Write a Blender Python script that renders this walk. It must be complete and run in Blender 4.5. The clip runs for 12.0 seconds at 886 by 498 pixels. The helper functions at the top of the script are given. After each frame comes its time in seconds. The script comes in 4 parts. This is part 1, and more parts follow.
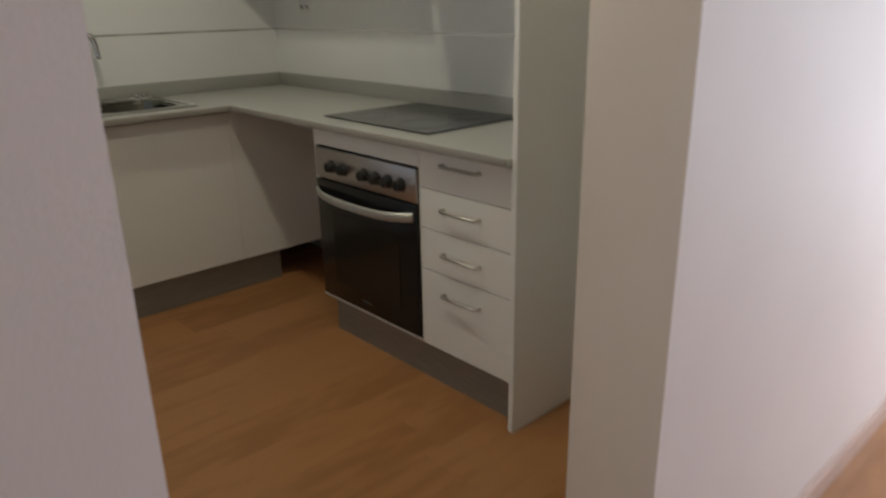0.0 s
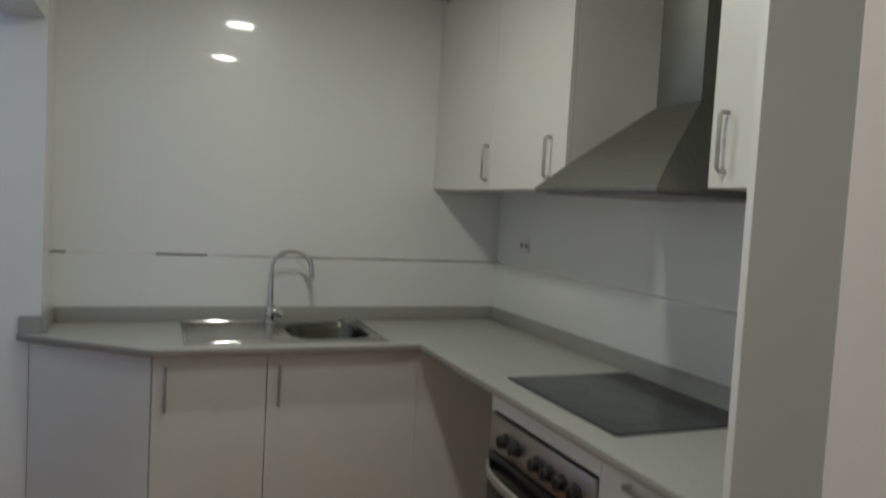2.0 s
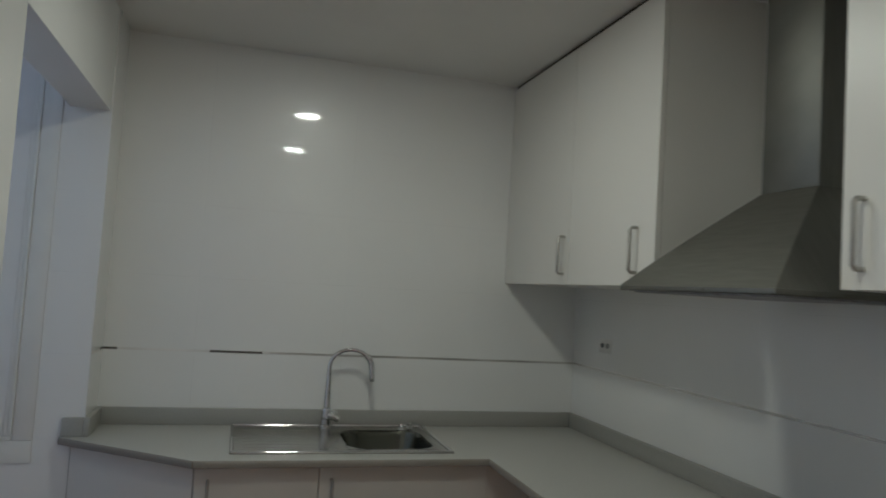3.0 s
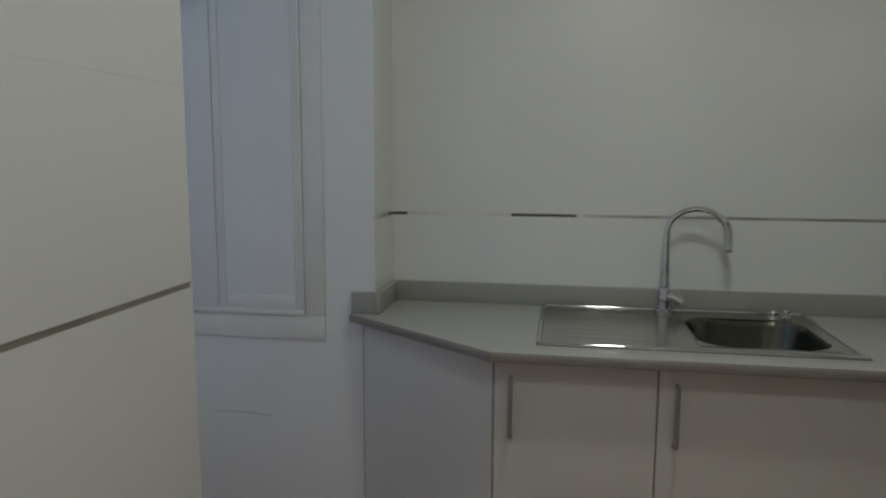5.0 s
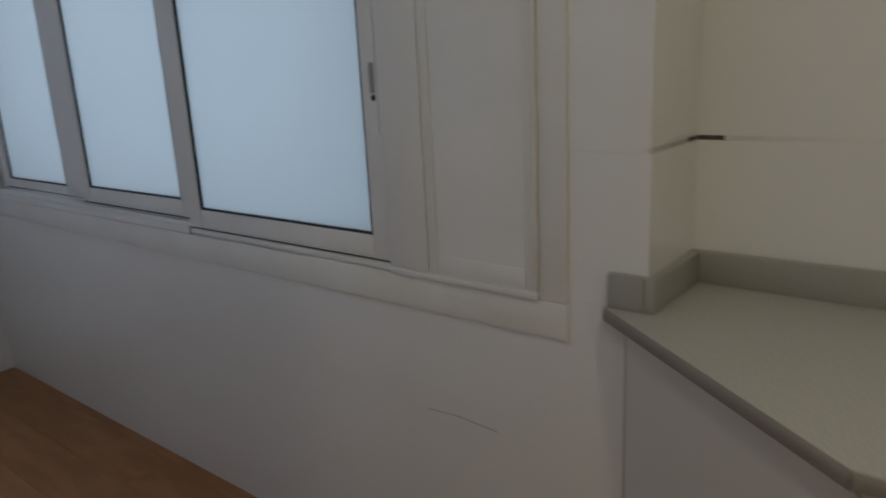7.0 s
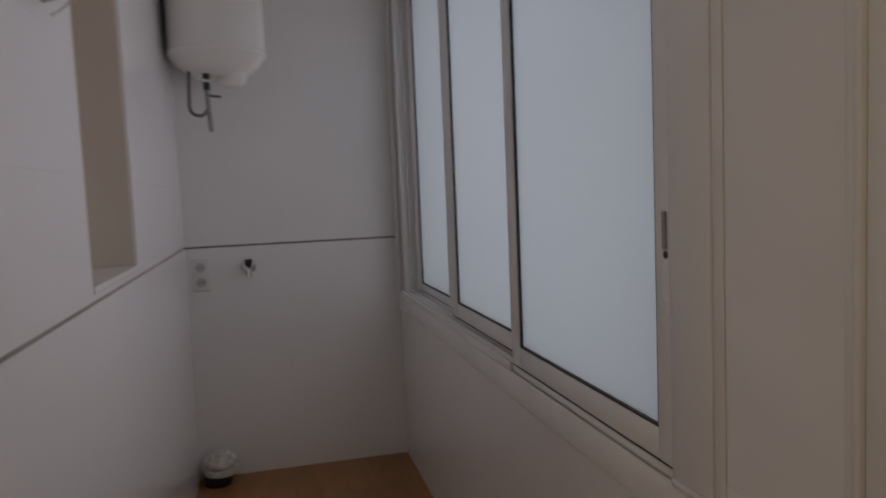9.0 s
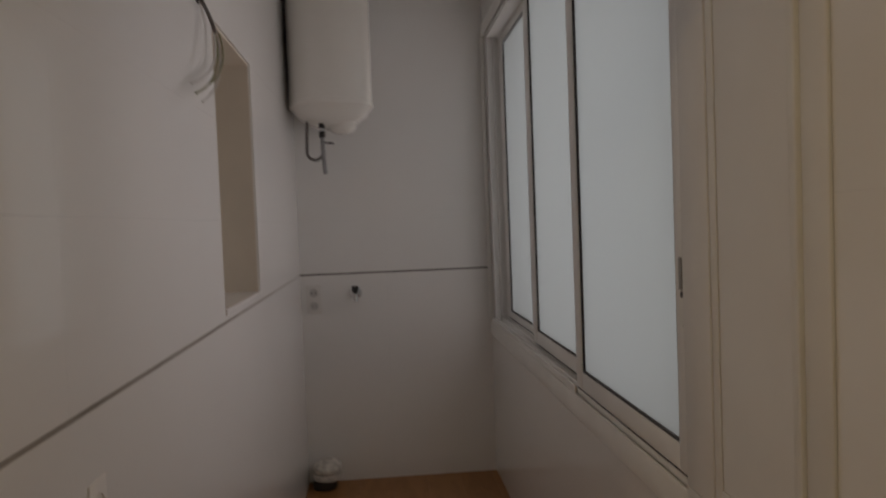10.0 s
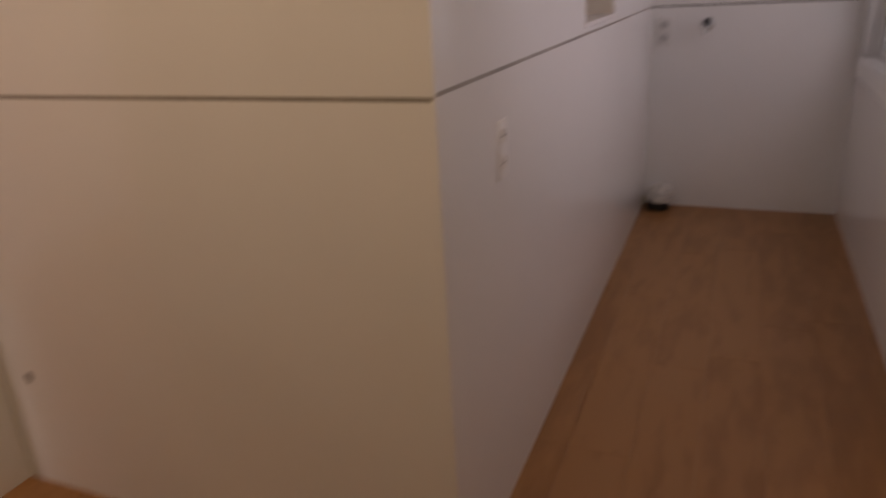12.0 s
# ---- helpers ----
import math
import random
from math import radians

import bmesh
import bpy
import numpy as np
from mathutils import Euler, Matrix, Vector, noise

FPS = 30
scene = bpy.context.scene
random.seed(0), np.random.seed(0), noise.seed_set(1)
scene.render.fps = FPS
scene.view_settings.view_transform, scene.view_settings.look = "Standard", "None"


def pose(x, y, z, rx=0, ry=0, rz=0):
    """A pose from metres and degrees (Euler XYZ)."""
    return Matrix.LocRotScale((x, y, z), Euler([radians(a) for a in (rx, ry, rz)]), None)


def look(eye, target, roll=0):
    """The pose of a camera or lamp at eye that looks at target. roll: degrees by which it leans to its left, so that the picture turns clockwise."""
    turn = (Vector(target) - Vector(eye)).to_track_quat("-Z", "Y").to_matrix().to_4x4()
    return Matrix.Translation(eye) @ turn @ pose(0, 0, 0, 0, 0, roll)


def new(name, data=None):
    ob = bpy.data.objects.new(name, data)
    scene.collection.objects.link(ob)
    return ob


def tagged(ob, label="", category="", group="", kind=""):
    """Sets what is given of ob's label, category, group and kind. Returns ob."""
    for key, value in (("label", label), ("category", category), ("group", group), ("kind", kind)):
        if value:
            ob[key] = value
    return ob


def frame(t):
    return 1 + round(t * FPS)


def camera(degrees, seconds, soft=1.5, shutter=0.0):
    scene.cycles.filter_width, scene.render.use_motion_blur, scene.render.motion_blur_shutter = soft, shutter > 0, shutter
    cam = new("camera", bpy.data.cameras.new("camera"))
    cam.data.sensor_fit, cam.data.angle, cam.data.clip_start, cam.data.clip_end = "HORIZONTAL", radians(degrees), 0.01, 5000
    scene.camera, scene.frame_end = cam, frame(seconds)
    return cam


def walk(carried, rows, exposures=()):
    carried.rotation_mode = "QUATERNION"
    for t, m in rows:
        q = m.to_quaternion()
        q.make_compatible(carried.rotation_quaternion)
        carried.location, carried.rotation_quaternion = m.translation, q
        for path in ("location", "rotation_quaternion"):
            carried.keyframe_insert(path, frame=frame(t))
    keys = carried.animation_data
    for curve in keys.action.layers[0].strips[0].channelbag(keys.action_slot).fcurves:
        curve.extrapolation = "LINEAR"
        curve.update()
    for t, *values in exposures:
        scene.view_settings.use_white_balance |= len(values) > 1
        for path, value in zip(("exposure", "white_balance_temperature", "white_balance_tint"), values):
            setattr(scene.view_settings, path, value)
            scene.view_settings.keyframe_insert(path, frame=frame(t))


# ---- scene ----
cam = camera(64.2, 12.0, soft=1.8, shutter=0.6)
PATH = [
    (0, (-2.006, -3.538, 1.323), (-0.729, -2.149, 0.66), -1.0),
    (0.5, (-1.882, -3.428, 1.363), (-0.703, -1.888, 0.805), 0.2),
    (1, (-1.797, -3.345, 1.402), (-0.808, -1.672, 0.972), 0.1),
    (1.5, (-1.68, -3.302, 1.435), (-0.851, -1.507, 1.133), 2.6),
    (2, (-1.562, -3.26, 1.467), (-0.812, -1.41, 1.349), 3.2),
    (2.5, (-1.503, -3.181, 1.494), (-0.889, -1.279, 1.565), 2.5),
    (3, (-1.472, -3.025, 1.5), (-0.924, -1.105, 1.618), 3.5),
    (3.5, (-1.458, -2.861, 1.464), (-1.153, -0.885, 1.463), 1.4),
    (5.3, (-1.399, -2.153, 1.38), (-1.78, -0.221, 1.032), 0.5),
    (5.5, (-1.407, -2.06, 1.375), (-1.824, -0.148, 0.962), 0.4),
    (6, (-1.408, -1.836, 1.348), (-2.133, -0.036, 0.863), -1.1),
    (6.5, (-1.43, -1.583, 1.357), (-2.463, 0.053, 0.85), -0.9),
    (6.6, (-1.434, -1.545, 1.355), (-2.502, 0.067, 0.844), -1.6),
    (8.3, (-1.639, -0.912, 1.388), (-3.461, -0.134, 1.111), -1.5),
    (8.5, (-1.63, -0.881, 1.399), (-3.505, -0.226, 1.163), -2.7),
    (8.7, (-1.601, -0.893, 1.398), (-3.484, -0.263, 1.166), -3.3),
    (9, (-1.516, -0.882, 1.423), (-3.45, -0.399, 1.263), -2.4),
    (9.2, (-1.452, -0.894, 1.416), (-3.390, -0.425, 1.311), -1.2),
    (9.5, (-1.337, -0.884, 1.443), (-3.305, -0.544, 1.35), -1.3),
    (9.7, (-1.285, -0.866, 1.444), (-3.263, -0.598, 1.335), -1.7),
    (10, (-1.203, -0.822, 1.466), (-3.194, -0.647, 1.391), -2.2),
    (10.5, (-1.064, -0.745, 1.484), (-3.063, -0.752, 1.537), -2.4),
    (11, (-0.948, -0.721, 1.467), (-2.912, -1.045, 1.279), -4.5),
    (11.5, (-0.853, -0.749, 1.421), (-2.74, -1.192, 0.929), -3.2),
    (12, (-0.776, -0.776, 1.383), (-2.498, -1.514, 0.683), -3.3),
]
EXPOSURES = [(0, -0.20, 6050, 12), (0.5, -0.10, 5750, 13), (1.5, -0.08, 5450, 10), (2.5, -0.50, 5400, 10), (3.7, -0.63, 5250, 10), (5.3, -0.58, 5400, 10), (6.0, -0.62, 5600, 11), (6.7, -0.66, 6150, 14),
             (8.3, -0.84, 6700, 15), (9, -1.04, 7450, 26), (9.5, -1.09, 8100, 21), (10.5, -1.20, 8700, 27), (11.2, -1.02, 8550, 26), (11.5, -0.83, 8400, 25), (12, -0.56, 8450, 39)]
walk(cam, [(t, look(eye, target, roll)) for t, eye, target, roll in PATH], EXPOSURES)

# ---- world and lights ----
world = bpy.data.worlds.new("world")
scene.world = world
world.use_nodes = True
sky = world.node_tree.nodes.new("ShaderNodeTexSky")
sky.sky_type = "NISHITA"
sky.sun_disc = False
sky.sun_elevation, sky.sun_rotation = radians(35), radians(120)
world.node_tree.links.new(sky.outputs[0], world.node_tree.nodes["Background"].inputs[0])
world.node_tree.nodes["Background"].inputs[1].default_value = 0.1


def area(name, eye, target, sx, sy, watts, colour, shape="RECTANGLE"):
    d = bpy.data.lights.new(name, "AREA")
    d.shape, d.size, d.energy, d.color = shape, sx, watts, colour
    if shape == "RECTANGLE":
        d.size_y = sy
    ob = new(name, d)
    ob.matrix_world = look(eye, target)
    return ob


LAMPS = [(-1.15, -1.04), (-1.15, -2.15)]
LAMP_COLOUR = (1.0, 0.922, 0.67)
CEIL = 2.475
for lx, ly in LAMPS:
    area("downlight_lamp", (lx, ly, CEIL - 0.012), (lx, ly, 0), 0.15, 0.15, 7, LAMP_COLOUR, "DISK")
area("window_daylight", (-3.88, 0.15, 1.70), (-3.88, -2, 1.70), 2.5, 1.5, 19, (0.83, 0.855, 1.0))
area("hall_daylight", (2.15, -3.95, 1.2), (-2, -3.8, 1.0), 1.2, 2.1, 76, (0.86, 0.93, 1.0))

# ---- materials ----


def mat(name, base, rough=0.5, metal=0.0, noise_scale=0.0, vary=0.0, bump=0.0, bump_scale=60.0, coat=0.0, rand=0.0, grain=None, rough_vary=0.0):
    m = bpy.data.materials.new(name)
    m.use_nodes = True
    nt = m.node_tree
    b = nt.nodes["Principled BSDF"]
    b.inputs["Base Color"].default_value = (*base, 1)
    b.inputs["Roughness"].default_value = rough
    b.inputs["Metallic"].default_value = metal
    b.inputs["Coat Weight"].default_value = coat
    b.inputs["Coat Roughness"].default_value = 0.04
    tc = nt.nodes.new("ShaderNodeNewGeometry")
    vec = tc.outputs["Position"]
    if grain:
        mp = nt.nodes.new("ShaderNodeMapping")
        mp.inputs["Scale"].default_value = grain
        nt.links.new(vec, mp.inputs["Vector"])
        vec = mp.outputs["Vector"]
    fac = None
    if vary:
        n1 = nt.nodes.new("ShaderNodeTexNoise")
        n1.inputs["Scale"].default_value = noise_scale
        n1.inputs["Detail"].default_value = 6
        nt.links.new(vec, n1.inputs["Vector"])
        fac = n1.outputs["Fac"]
    if rand:
        oi = nt.nodes.new("ShaderNodeObjectInfo")
        mx = nt.nodes.new("ShaderNodeMath")
        mx.operation = "MULTIPLY_ADD"
        nt.links.new(oi.outputs["Random"], mx.inputs[0])
        mx.inputs[1].default_value = rand
        if fac:
            nt.links.new(fac, mx.inputs[2])
        else:
            mx.inputs[2].default_value = 0.5 - rand / 2
        fac = mx.outputs[0]
    if fac:
        v = vary or 0.06
        cr = nt.nodes.new("ShaderNodeValToRGB")
        cr.color_ramp.elements[0].position, cr.color_ramp.elements[1].position = 0.3, 0.7 + rand
        cr.color_ramp.elements[0].color = (*[c * (1 - v) for c in base], 1)
        cr.color_ramp.elements[1].color = (*[min(1, c * (1 + v)) for c in base], 1)
        nt.links.new(fac, cr.inputs[0])
        nt.links.new(cr.outputs[0], b.inputs["Base Color"])
        if rough_vary:
            mr = nt.nodes.new("ShaderNodeMapRange")
            mr.inputs["To Min"].default_value, mr.inputs["To Max"].default_value = rough - rough_vary, rough + rough_vary
            nt.links.new(fac, mr.inputs["Value"])
            nt.links.new(mr.outputs[0], b.inputs["Roughness"])
    if bump:
        n2 = nt.nodes.new("ShaderNodeTexNoise")
        n2.inputs["Scale"].default_value = bump_scale
        n2.inputs["Detail"].default_value = 3
        nt.links.new(vec, n2.inputs["Vector"])
        bp = nt.nodes.new("ShaderNodeBump")
        bp.inputs["Strength"].default_value = bump
        bp.inputs["Distance"].default_value = 0.002
        nt.links.new(n2.outputs["Fac"], bp.inputs["Height"])
        nt.links.new(bp.outputs[0], b.inputs["Normal"])
    return m


TILE = mat("white_glazed_tile", (0.83, 0.83, 0.81), 0.32, 0, 1.3, 0.03, 0.12, 7, coat=0.7, rand=0.03)
GROUT = mat("grout", (0.80, 0.80, 0.78), 0.7, 0, 30, 0.04, 0.1, 200)
# White paint tinted pink: warm light bounced off the floor is in the colour.
PAINT = mat("bounce_tinted_wall_paint", (0.78, 0.71, 0.67), 0.65, 0, 2.0, 0.03, 0.15, 180)
CEILING = mat("white_ceiling_paint", (0.78, 0.78, 0.76), 0.8, 0, 1.5, 0.04, 0.1, 150)
NICHE = mat("cream_plaster", (0.74, 0.67, 0.58), 0.8, 0, 3.0, 0.06, 0.2, 120)
LAMINATE = mat("white_laminate", (0.76, 0.745, 0.70), 0.34, 0, 2.5, 0.02, 0.06, 260, rand=0.1)
EDGE = mat("worktop_edging", (0.28, 0.26, 0.23), 0.4, 0, 300, 0.15)
WORKTOP = mat("grey_speckled_worktop", (0.475, 0.47, 0.435), 0.33, 0, 190, 0.15, 0.05, 400)
UPSTAND = mat("grey_upstand", (0.37, 0.365, 0.335), 0.35, 0, 260, 0.12)
PLINTH = mat("brushed_grey_plinth", (0.27, 0.26, 0.235), 0.38, 0.5, 9, 0.10, 0.06, 90, grain=(1, 1, 14))
STEEL = mat("brushed_steel", (0.45, 0.44, 0.41), 0.2, 1.0, 12, 0.08, 0.05, 80, grain=(1, 12, 1))
HOOD = mat("hood_steel", (0.215, 0.212, 0.19), 0.52, 1.0, 10, 0.08, 0.05, 80, grain=(12, 1, 1))
# Sink steel darkened for the bowl: its dim reflections are put into the colour.
BOWL = mat("shaded_bowl_steel", (0.14, 0.14, 0.115), 0.2, 1.0, 30, 0.1)
CHROME = mat("chrome", (0.66, 0.66, 0.66), 0.06, 1.0)
BAR = mat("dull_handle_metal", (0.46, 0.45, 0.42), 0.42, 0.8, 60, 0.1)
OVEN_STEEL = mat("oven_steel", (0.46, 0.43, 0.40), 0.33, 1.0, 14, 0.06, 0.04, 90, grain=(1, 1, 14))
BLACK_GLASS = mat("black_glass", (0.010, 0.0095, 0.009), 0.2)
BLACK_GLASS.node_tree.nodes["Principled BSDF"].inputs["Specular IOR Level"].default_value = 0.3
OVEN_WINDOW = mat("dark_oven_glass", (0.013, 0.0125, 0.010), 0.16)
OVEN_WINDOW.node_tree.nodes["Principled BSDF"].inputs["Specular IOR Level"].default_value = 0.35
HOB_GLASS = mat("hob_glass", (0.022, 0.023, 0.024), 0.16, 0, 40, 0.2)
ZONE = mat("hob_zone_print", (0.06, 0.06, 0.06), 0.3)
BLACK = mat("black_plastic", (0.018, 0.017, 0.016), 0.4)
GASKET = mat("black_gasket", (0.02, 0.02, 0.02), 0.6)
PVC = mat("white_window_frame", (0.80, 0.80, 0.78), 0.38, 0, 4, 0.03, 0.04, 120)
TRIM = mat("white_painted_trim", (0.80, 0.80, 0.77), 0.45, 0, 5, 0.04, 0.08, 90)
STRIP = mat("grey_metal_strip", (0.54, 0.52, 0.49), 0.3, 0.6, 2.5, 0.6, 0.3, 6)
# Dark colour paints in what the polished strip mirrors where it looks black.
DARK_STRIP = mat("dark_reflection_strip", (0.10, 0.086, 0.075), 0.55, 0.0, 3, 0.4, 0.2, 40)
GREY_STRIP = mat("grey_brown_strip", (0.31, 0.28, 0.245), 0.4, 0.2, 4, 0.2, 0.2, 40)
BRIGHT_STRIP = mat("bright_aluminium_strip", (0.74, 0.735, 0.72), 0.25, 1.0, 4, 0.04)
# Pale colour paints in the light walls mirrored by the strip.
PALE_STRIP = mat("pale_reflection_strip", (0.74, 0.72, 0.69), 0.4, 0.0, 6, 0.12, 0.2, 40)
ENAMEL = mat("white_enamel", (0.85, 0.82, 0.76), 0.22, 0, 3, 0.02, coat=0.3)
PLASTIC = mat("white_plastic", (0.76, 0.75, 0.72), 0.4)
OUTLET = mat("pale_grey_plastic", (0.55, 0.54, 0.52), 0.5)
DRAIN = mat("stained_white_plastic", (0.60, 0.58, 0.53), 0.35, 0, 28, 0.3, 0.2, 40)
PALE_FLEX = mat("pale_grey_wire_sheath", (0.58, 0.56, 0.53), 0.45, 0, 60, 0.1)
GREYPIPE = mat("grey_pipe", (0.30, 0.30, 0.30), 0.45, 0.3, 40, 0.2)
BRAID = mat("braided_hose", (0.16, 0.15, 0.14), 0.4, 0.6, 300, 0.4)
OLIVE = mat("olive_cable_sheath", (0.22, 0.22, 0.11), 0.5)
SKIRT = mat("wood_skirting", (0.50, 0.35, 0.27), 0.4, 0, 14, 0.12, 0.1, 60, grain=(1, 8, 8))
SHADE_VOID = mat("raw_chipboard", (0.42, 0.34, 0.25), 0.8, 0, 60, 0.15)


def wood_floor():
    m = bpy.data.materials.new("oak_laminate")
    m.use_nodes = True
    nt = m.node_tree
    b = nt.nodes["Principled BSDF"]
    L = nt.links
    geo = nt.nodes.new("ShaderNodeNewGeometry")
    info = nt.nodes.new("ShaderNodeObjectInfo")
    shift = nt.nodes.new("ShaderNodeVectorMath")
    shift.operation = "MULTIPLY_ADD"
    comb = nt.nodes.new("ShaderNodeCombineXYZ")
    for i in range(3):
        L.new(info.outputs["Random"], comb.inputs[i])
    shift.inputs[1].default_value = (17, 9, 5)
    L.new(comb.outputs[0], shift.inputs[0])
    L.new(geo.outputs["Position"], shift.inputs[2])
    mp = nt.nodes.new("ShaderNodeMapping")
    mp.inputs["Scale"].default_value = (1.5, 6, 1)
    L.new(shift.outputs[0], mp.inputs["Vector"])
    n = nt.nodes.new("ShaderNodeTexNoise")
    n.inputs["Scale"].default_value, n.inputs["Detail"].default_value, n.inputs["Distortion"].default_value = 2.8, 5, 0.2
    L.new(mp.outputs[0], n.inputs["Vector"])
    n2 = nt.nodes.new("ShaderNodeTexNoise")
    n2.inputs["Scale"].default_value, n2.inputs["Detail"].default_value = 3.2, 3
    L.new(shift.outputs[0], n2.inputs["Vector"])
    add = nt.nodes.new("ShaderNodeMath")
    add.operation = "MULTIPLY_ADD"
    L.new(n2.outputs["Fac"], add.inputs[0])
    add.inputs[1].default_value = 0.4
    L.new(n.outputs["Fac"], add.inputs[2])
    add2 = nt.nodes.new("ShaderNodeMath")
    add2.operation = "MULTIPLY_ADD"
    L.new(info.outputs["Random"], add2.inputs[0])
    add2.inputs[1].default_value = 0.22
    L.new(add.outputs[0], add2.inputs[2])
    cr = nt.nodes.new("ShaderNodeValToRGB")
    e = cr.color_ramp.elements
    e[0].position, e[0].color = 0.52, (0.285, 0.127, 0.044, 1)
    e[1].position, e[1].color = 0.88, (0.372, 0.175, 0.064, 1)
    mid = e.new(0.68)
    mid.color = (0.308, 0.138, 0.047, 1)
    L.new(add2.outputs[0], cr.inputs[0])
    L.new(cr.outputs[0], b.inputs["Base Color"])
    b.inputs["Roughness"].default_value = 0.42
    b.inputs["Specular IOR Level"].default_value = 0.45
    bp = nt.nodes.new("ShaderNodeBump")
    bp.inputs["Strength"].default_value, bp.inputs["Distance"].default_value = 0.12, 0.001
    L.new(n.outputs["Fac"], bp.inputs["Height"])
    L.new(bp.outputs[0], b.inputs["Normal"])
    return m


WOOD = wood_floor()


def frosted():
    m = bpy.data.materials.new("frosted_glass")
    m.use_nodes = True
    nt = m.node_tree
    out = nt.nodes["Material Output"]
    nt.nodes.remove(nt.nodes["Principled BSDF"])
    tr = nt.nodes.new("ShaderNodeBsdfTranslucent")
    tr.inputs["Color"].default_value = (0.745, 0.84, 0.85, 1)
    gl = nt.nodes.new("ShaderNodeBsdfGlossy")
    gl.inputs["Roughness"].default_value = 0.28
    gl.inputs["Color"].default_value = (0.8, 0.85, 0.85, 1)
    fr = nt.nodes.new("ShaderNodeFresnel")
    fr.inputs["IOR"].default_value = 1.5
    mx = nt.nodes.new("ShaderNodeMixShader")
    nt.links.new(fr.outputs[0], mx.inputs[0])
    nt.links.new(tr.outputs[0], mx.inputs[1])
    nt.links.new(gl.outputs[0], mx.inputs[2])
    nt.links.new(mx.outputs[0], out.inputs["Surface"])
    return m


FROSTED = frosted()


def glow(name, colour, strength):
    m = bpy.data.materials.new(name)
    m.use_nodes = True
    b = m.node_tree.nodes["Principled BSDF"]
    b.inputs["Base Color"].default_value = (0.8, 0.8, 0.8, 1)
    b.inputs["Emission Color"].default_value = (*colour, 1)
    b.inputs["Emission Strength"].default_value = strength
    return m


DIFFUSER = glow("lamp_diffuser", LAMP_COLOUR, 6.0)

# ---- building helpers ----
ORIGIN = {}


def thing(name, base, label, category, group="", kind=""):
    ob = new(name)
    ob.empty_display_size = 0.05
    ob.location = base
    ORIGIN[ob] = Vector(base)
    return tagged(ob, label, category, group, kind)


def part(name, bm, material, parent=None, label="", smooth=False):
    """Links a bmesh in world coordinates as one mesh under its thing or part."""
    o = ORIGIN.get(parent, Vector((0, 0, 0)))
    bmesh.ops.translate(bm, vec=-o, verts=bm.verts)
    me = bpy.data.meshes.new(name)
    bm.to_mesh(me)
    bm.free()
    me.materials.append(material)
    if smooth:
        for p in me.polygons:
            p.use_smooth = True
        me.set_sharp_from_angle(angle=radians(38))
    ob = new(name, me)
    if parent:
        ob.parent = parent
    ORIGIN[ob] = o
    if label:
        ob["label"] = label
    return ob


def structure(name, bm, material, label, category, smooth=False):
    return tagged(part(name, bm, material, smooth=smooth), label, category, kind="structure")


def box(lo, hi, bevel=0.0, bm=None, seg=2):
    own = bmesh.new()
    r = bmesh.ops.create_cube(own, size=1)
    c = [(a + b) / 2 for a, b in zip(lo, hi)]
    s = [abs(b - a) for a, b in zip(lo, hi)]
    bmesh.ops.transform(own, matrix=Matrix.Translation(c) @ Matrix.Diagonal((*s, 1)), verts=r["verts"])
    if bevel:
        bmesh.ops.bevel(own, geom=own.edges[:], offset=min(bevel, min(s) * 0.45), segments=seg, affect="EDGES", profile=0.5)
    return merge(bm, own)


def merge(bm, own):
    if bm is None:
        return own
    me = bpy.data.meshes.new("tmp")
    own.to_mesh(me)
    own.free()
    bm.from_mesh(me)
    bpy.data.meshes.remove(me)
    return bm


def prism(points, z0, z1, bm=None, bevel=0.0):
    """An upright prism on a plan outline."""
    own = bmesh.new()
    lo = [own.verts.new((x, y, z0)) for x, y in points]
    hi = [own.verts.new((x, y, z1)) for x, y in points]
    n = len(points)
    own.faces.new(hi)
    own.faces.new(lo[::-1])
    for i in range(n):
        own.faces.new((lo[i], lo[(i + 1) % n], hi[(i + 1) % n], hi[i]))
    bmesh.ops.recalc_face_normals(own, faces=own.faces)
    if bevel:
        bmesh.ops.bevel(own, geom=own.edges[:], offset=bevel, segments=2, affect="EDGES")
    return merge(bm, own)


def tube(points, radius, seg=10, bm=None, cap=True, radii=None):
    own = bmesh.new()
    pts = [Vector(p) for p in points]
    rings = []
    side = None
    for i, p in enumerate(pts):
        d = (pts[min(i + 1, len(pts) - 1)] - pts[max(i - 1, 0)]).normalized()
        if side is None:
            side = d.orthogonal().normalized()
        side = (side - d * side.dot(d)).normalized()
        up = d.cross(side)
        r = radii[i] if radii else radius
        rings.append([own.verts.new(p + (side * math.cos(a) + up * math.sin(a)) * r) for a in [2 * math.pi * k / seg for k in range(seg)]])
    for a, b in zip(rings, rings[1:]):
        for k in range(seg):
            own.faces.new((a[k], a[(k + 1) % seg], b[(k + 1) % seg], b[k]))
    if cap:
        own.faces.new(rings[0][::-1])
        own.faces.new(rings[-1])
    bmesh.ops.recalc_face_normals(own, faces=own.faces)
    return merge(bm, own)


def cyl(p0, p1, r, seg=20, bm=None, bevel=0.0):
    p0, p1 = Vector(p0), Vector(p1)
    if bevel:
        d = (p1 - p0).normalized() * bevel
        return tube([p0, p0 + d, p1 - d, p1], r, seg, bm, radii=[r - bevel, r, r, r - bevel])
    return tube([p0, p1], r, seg, bm)


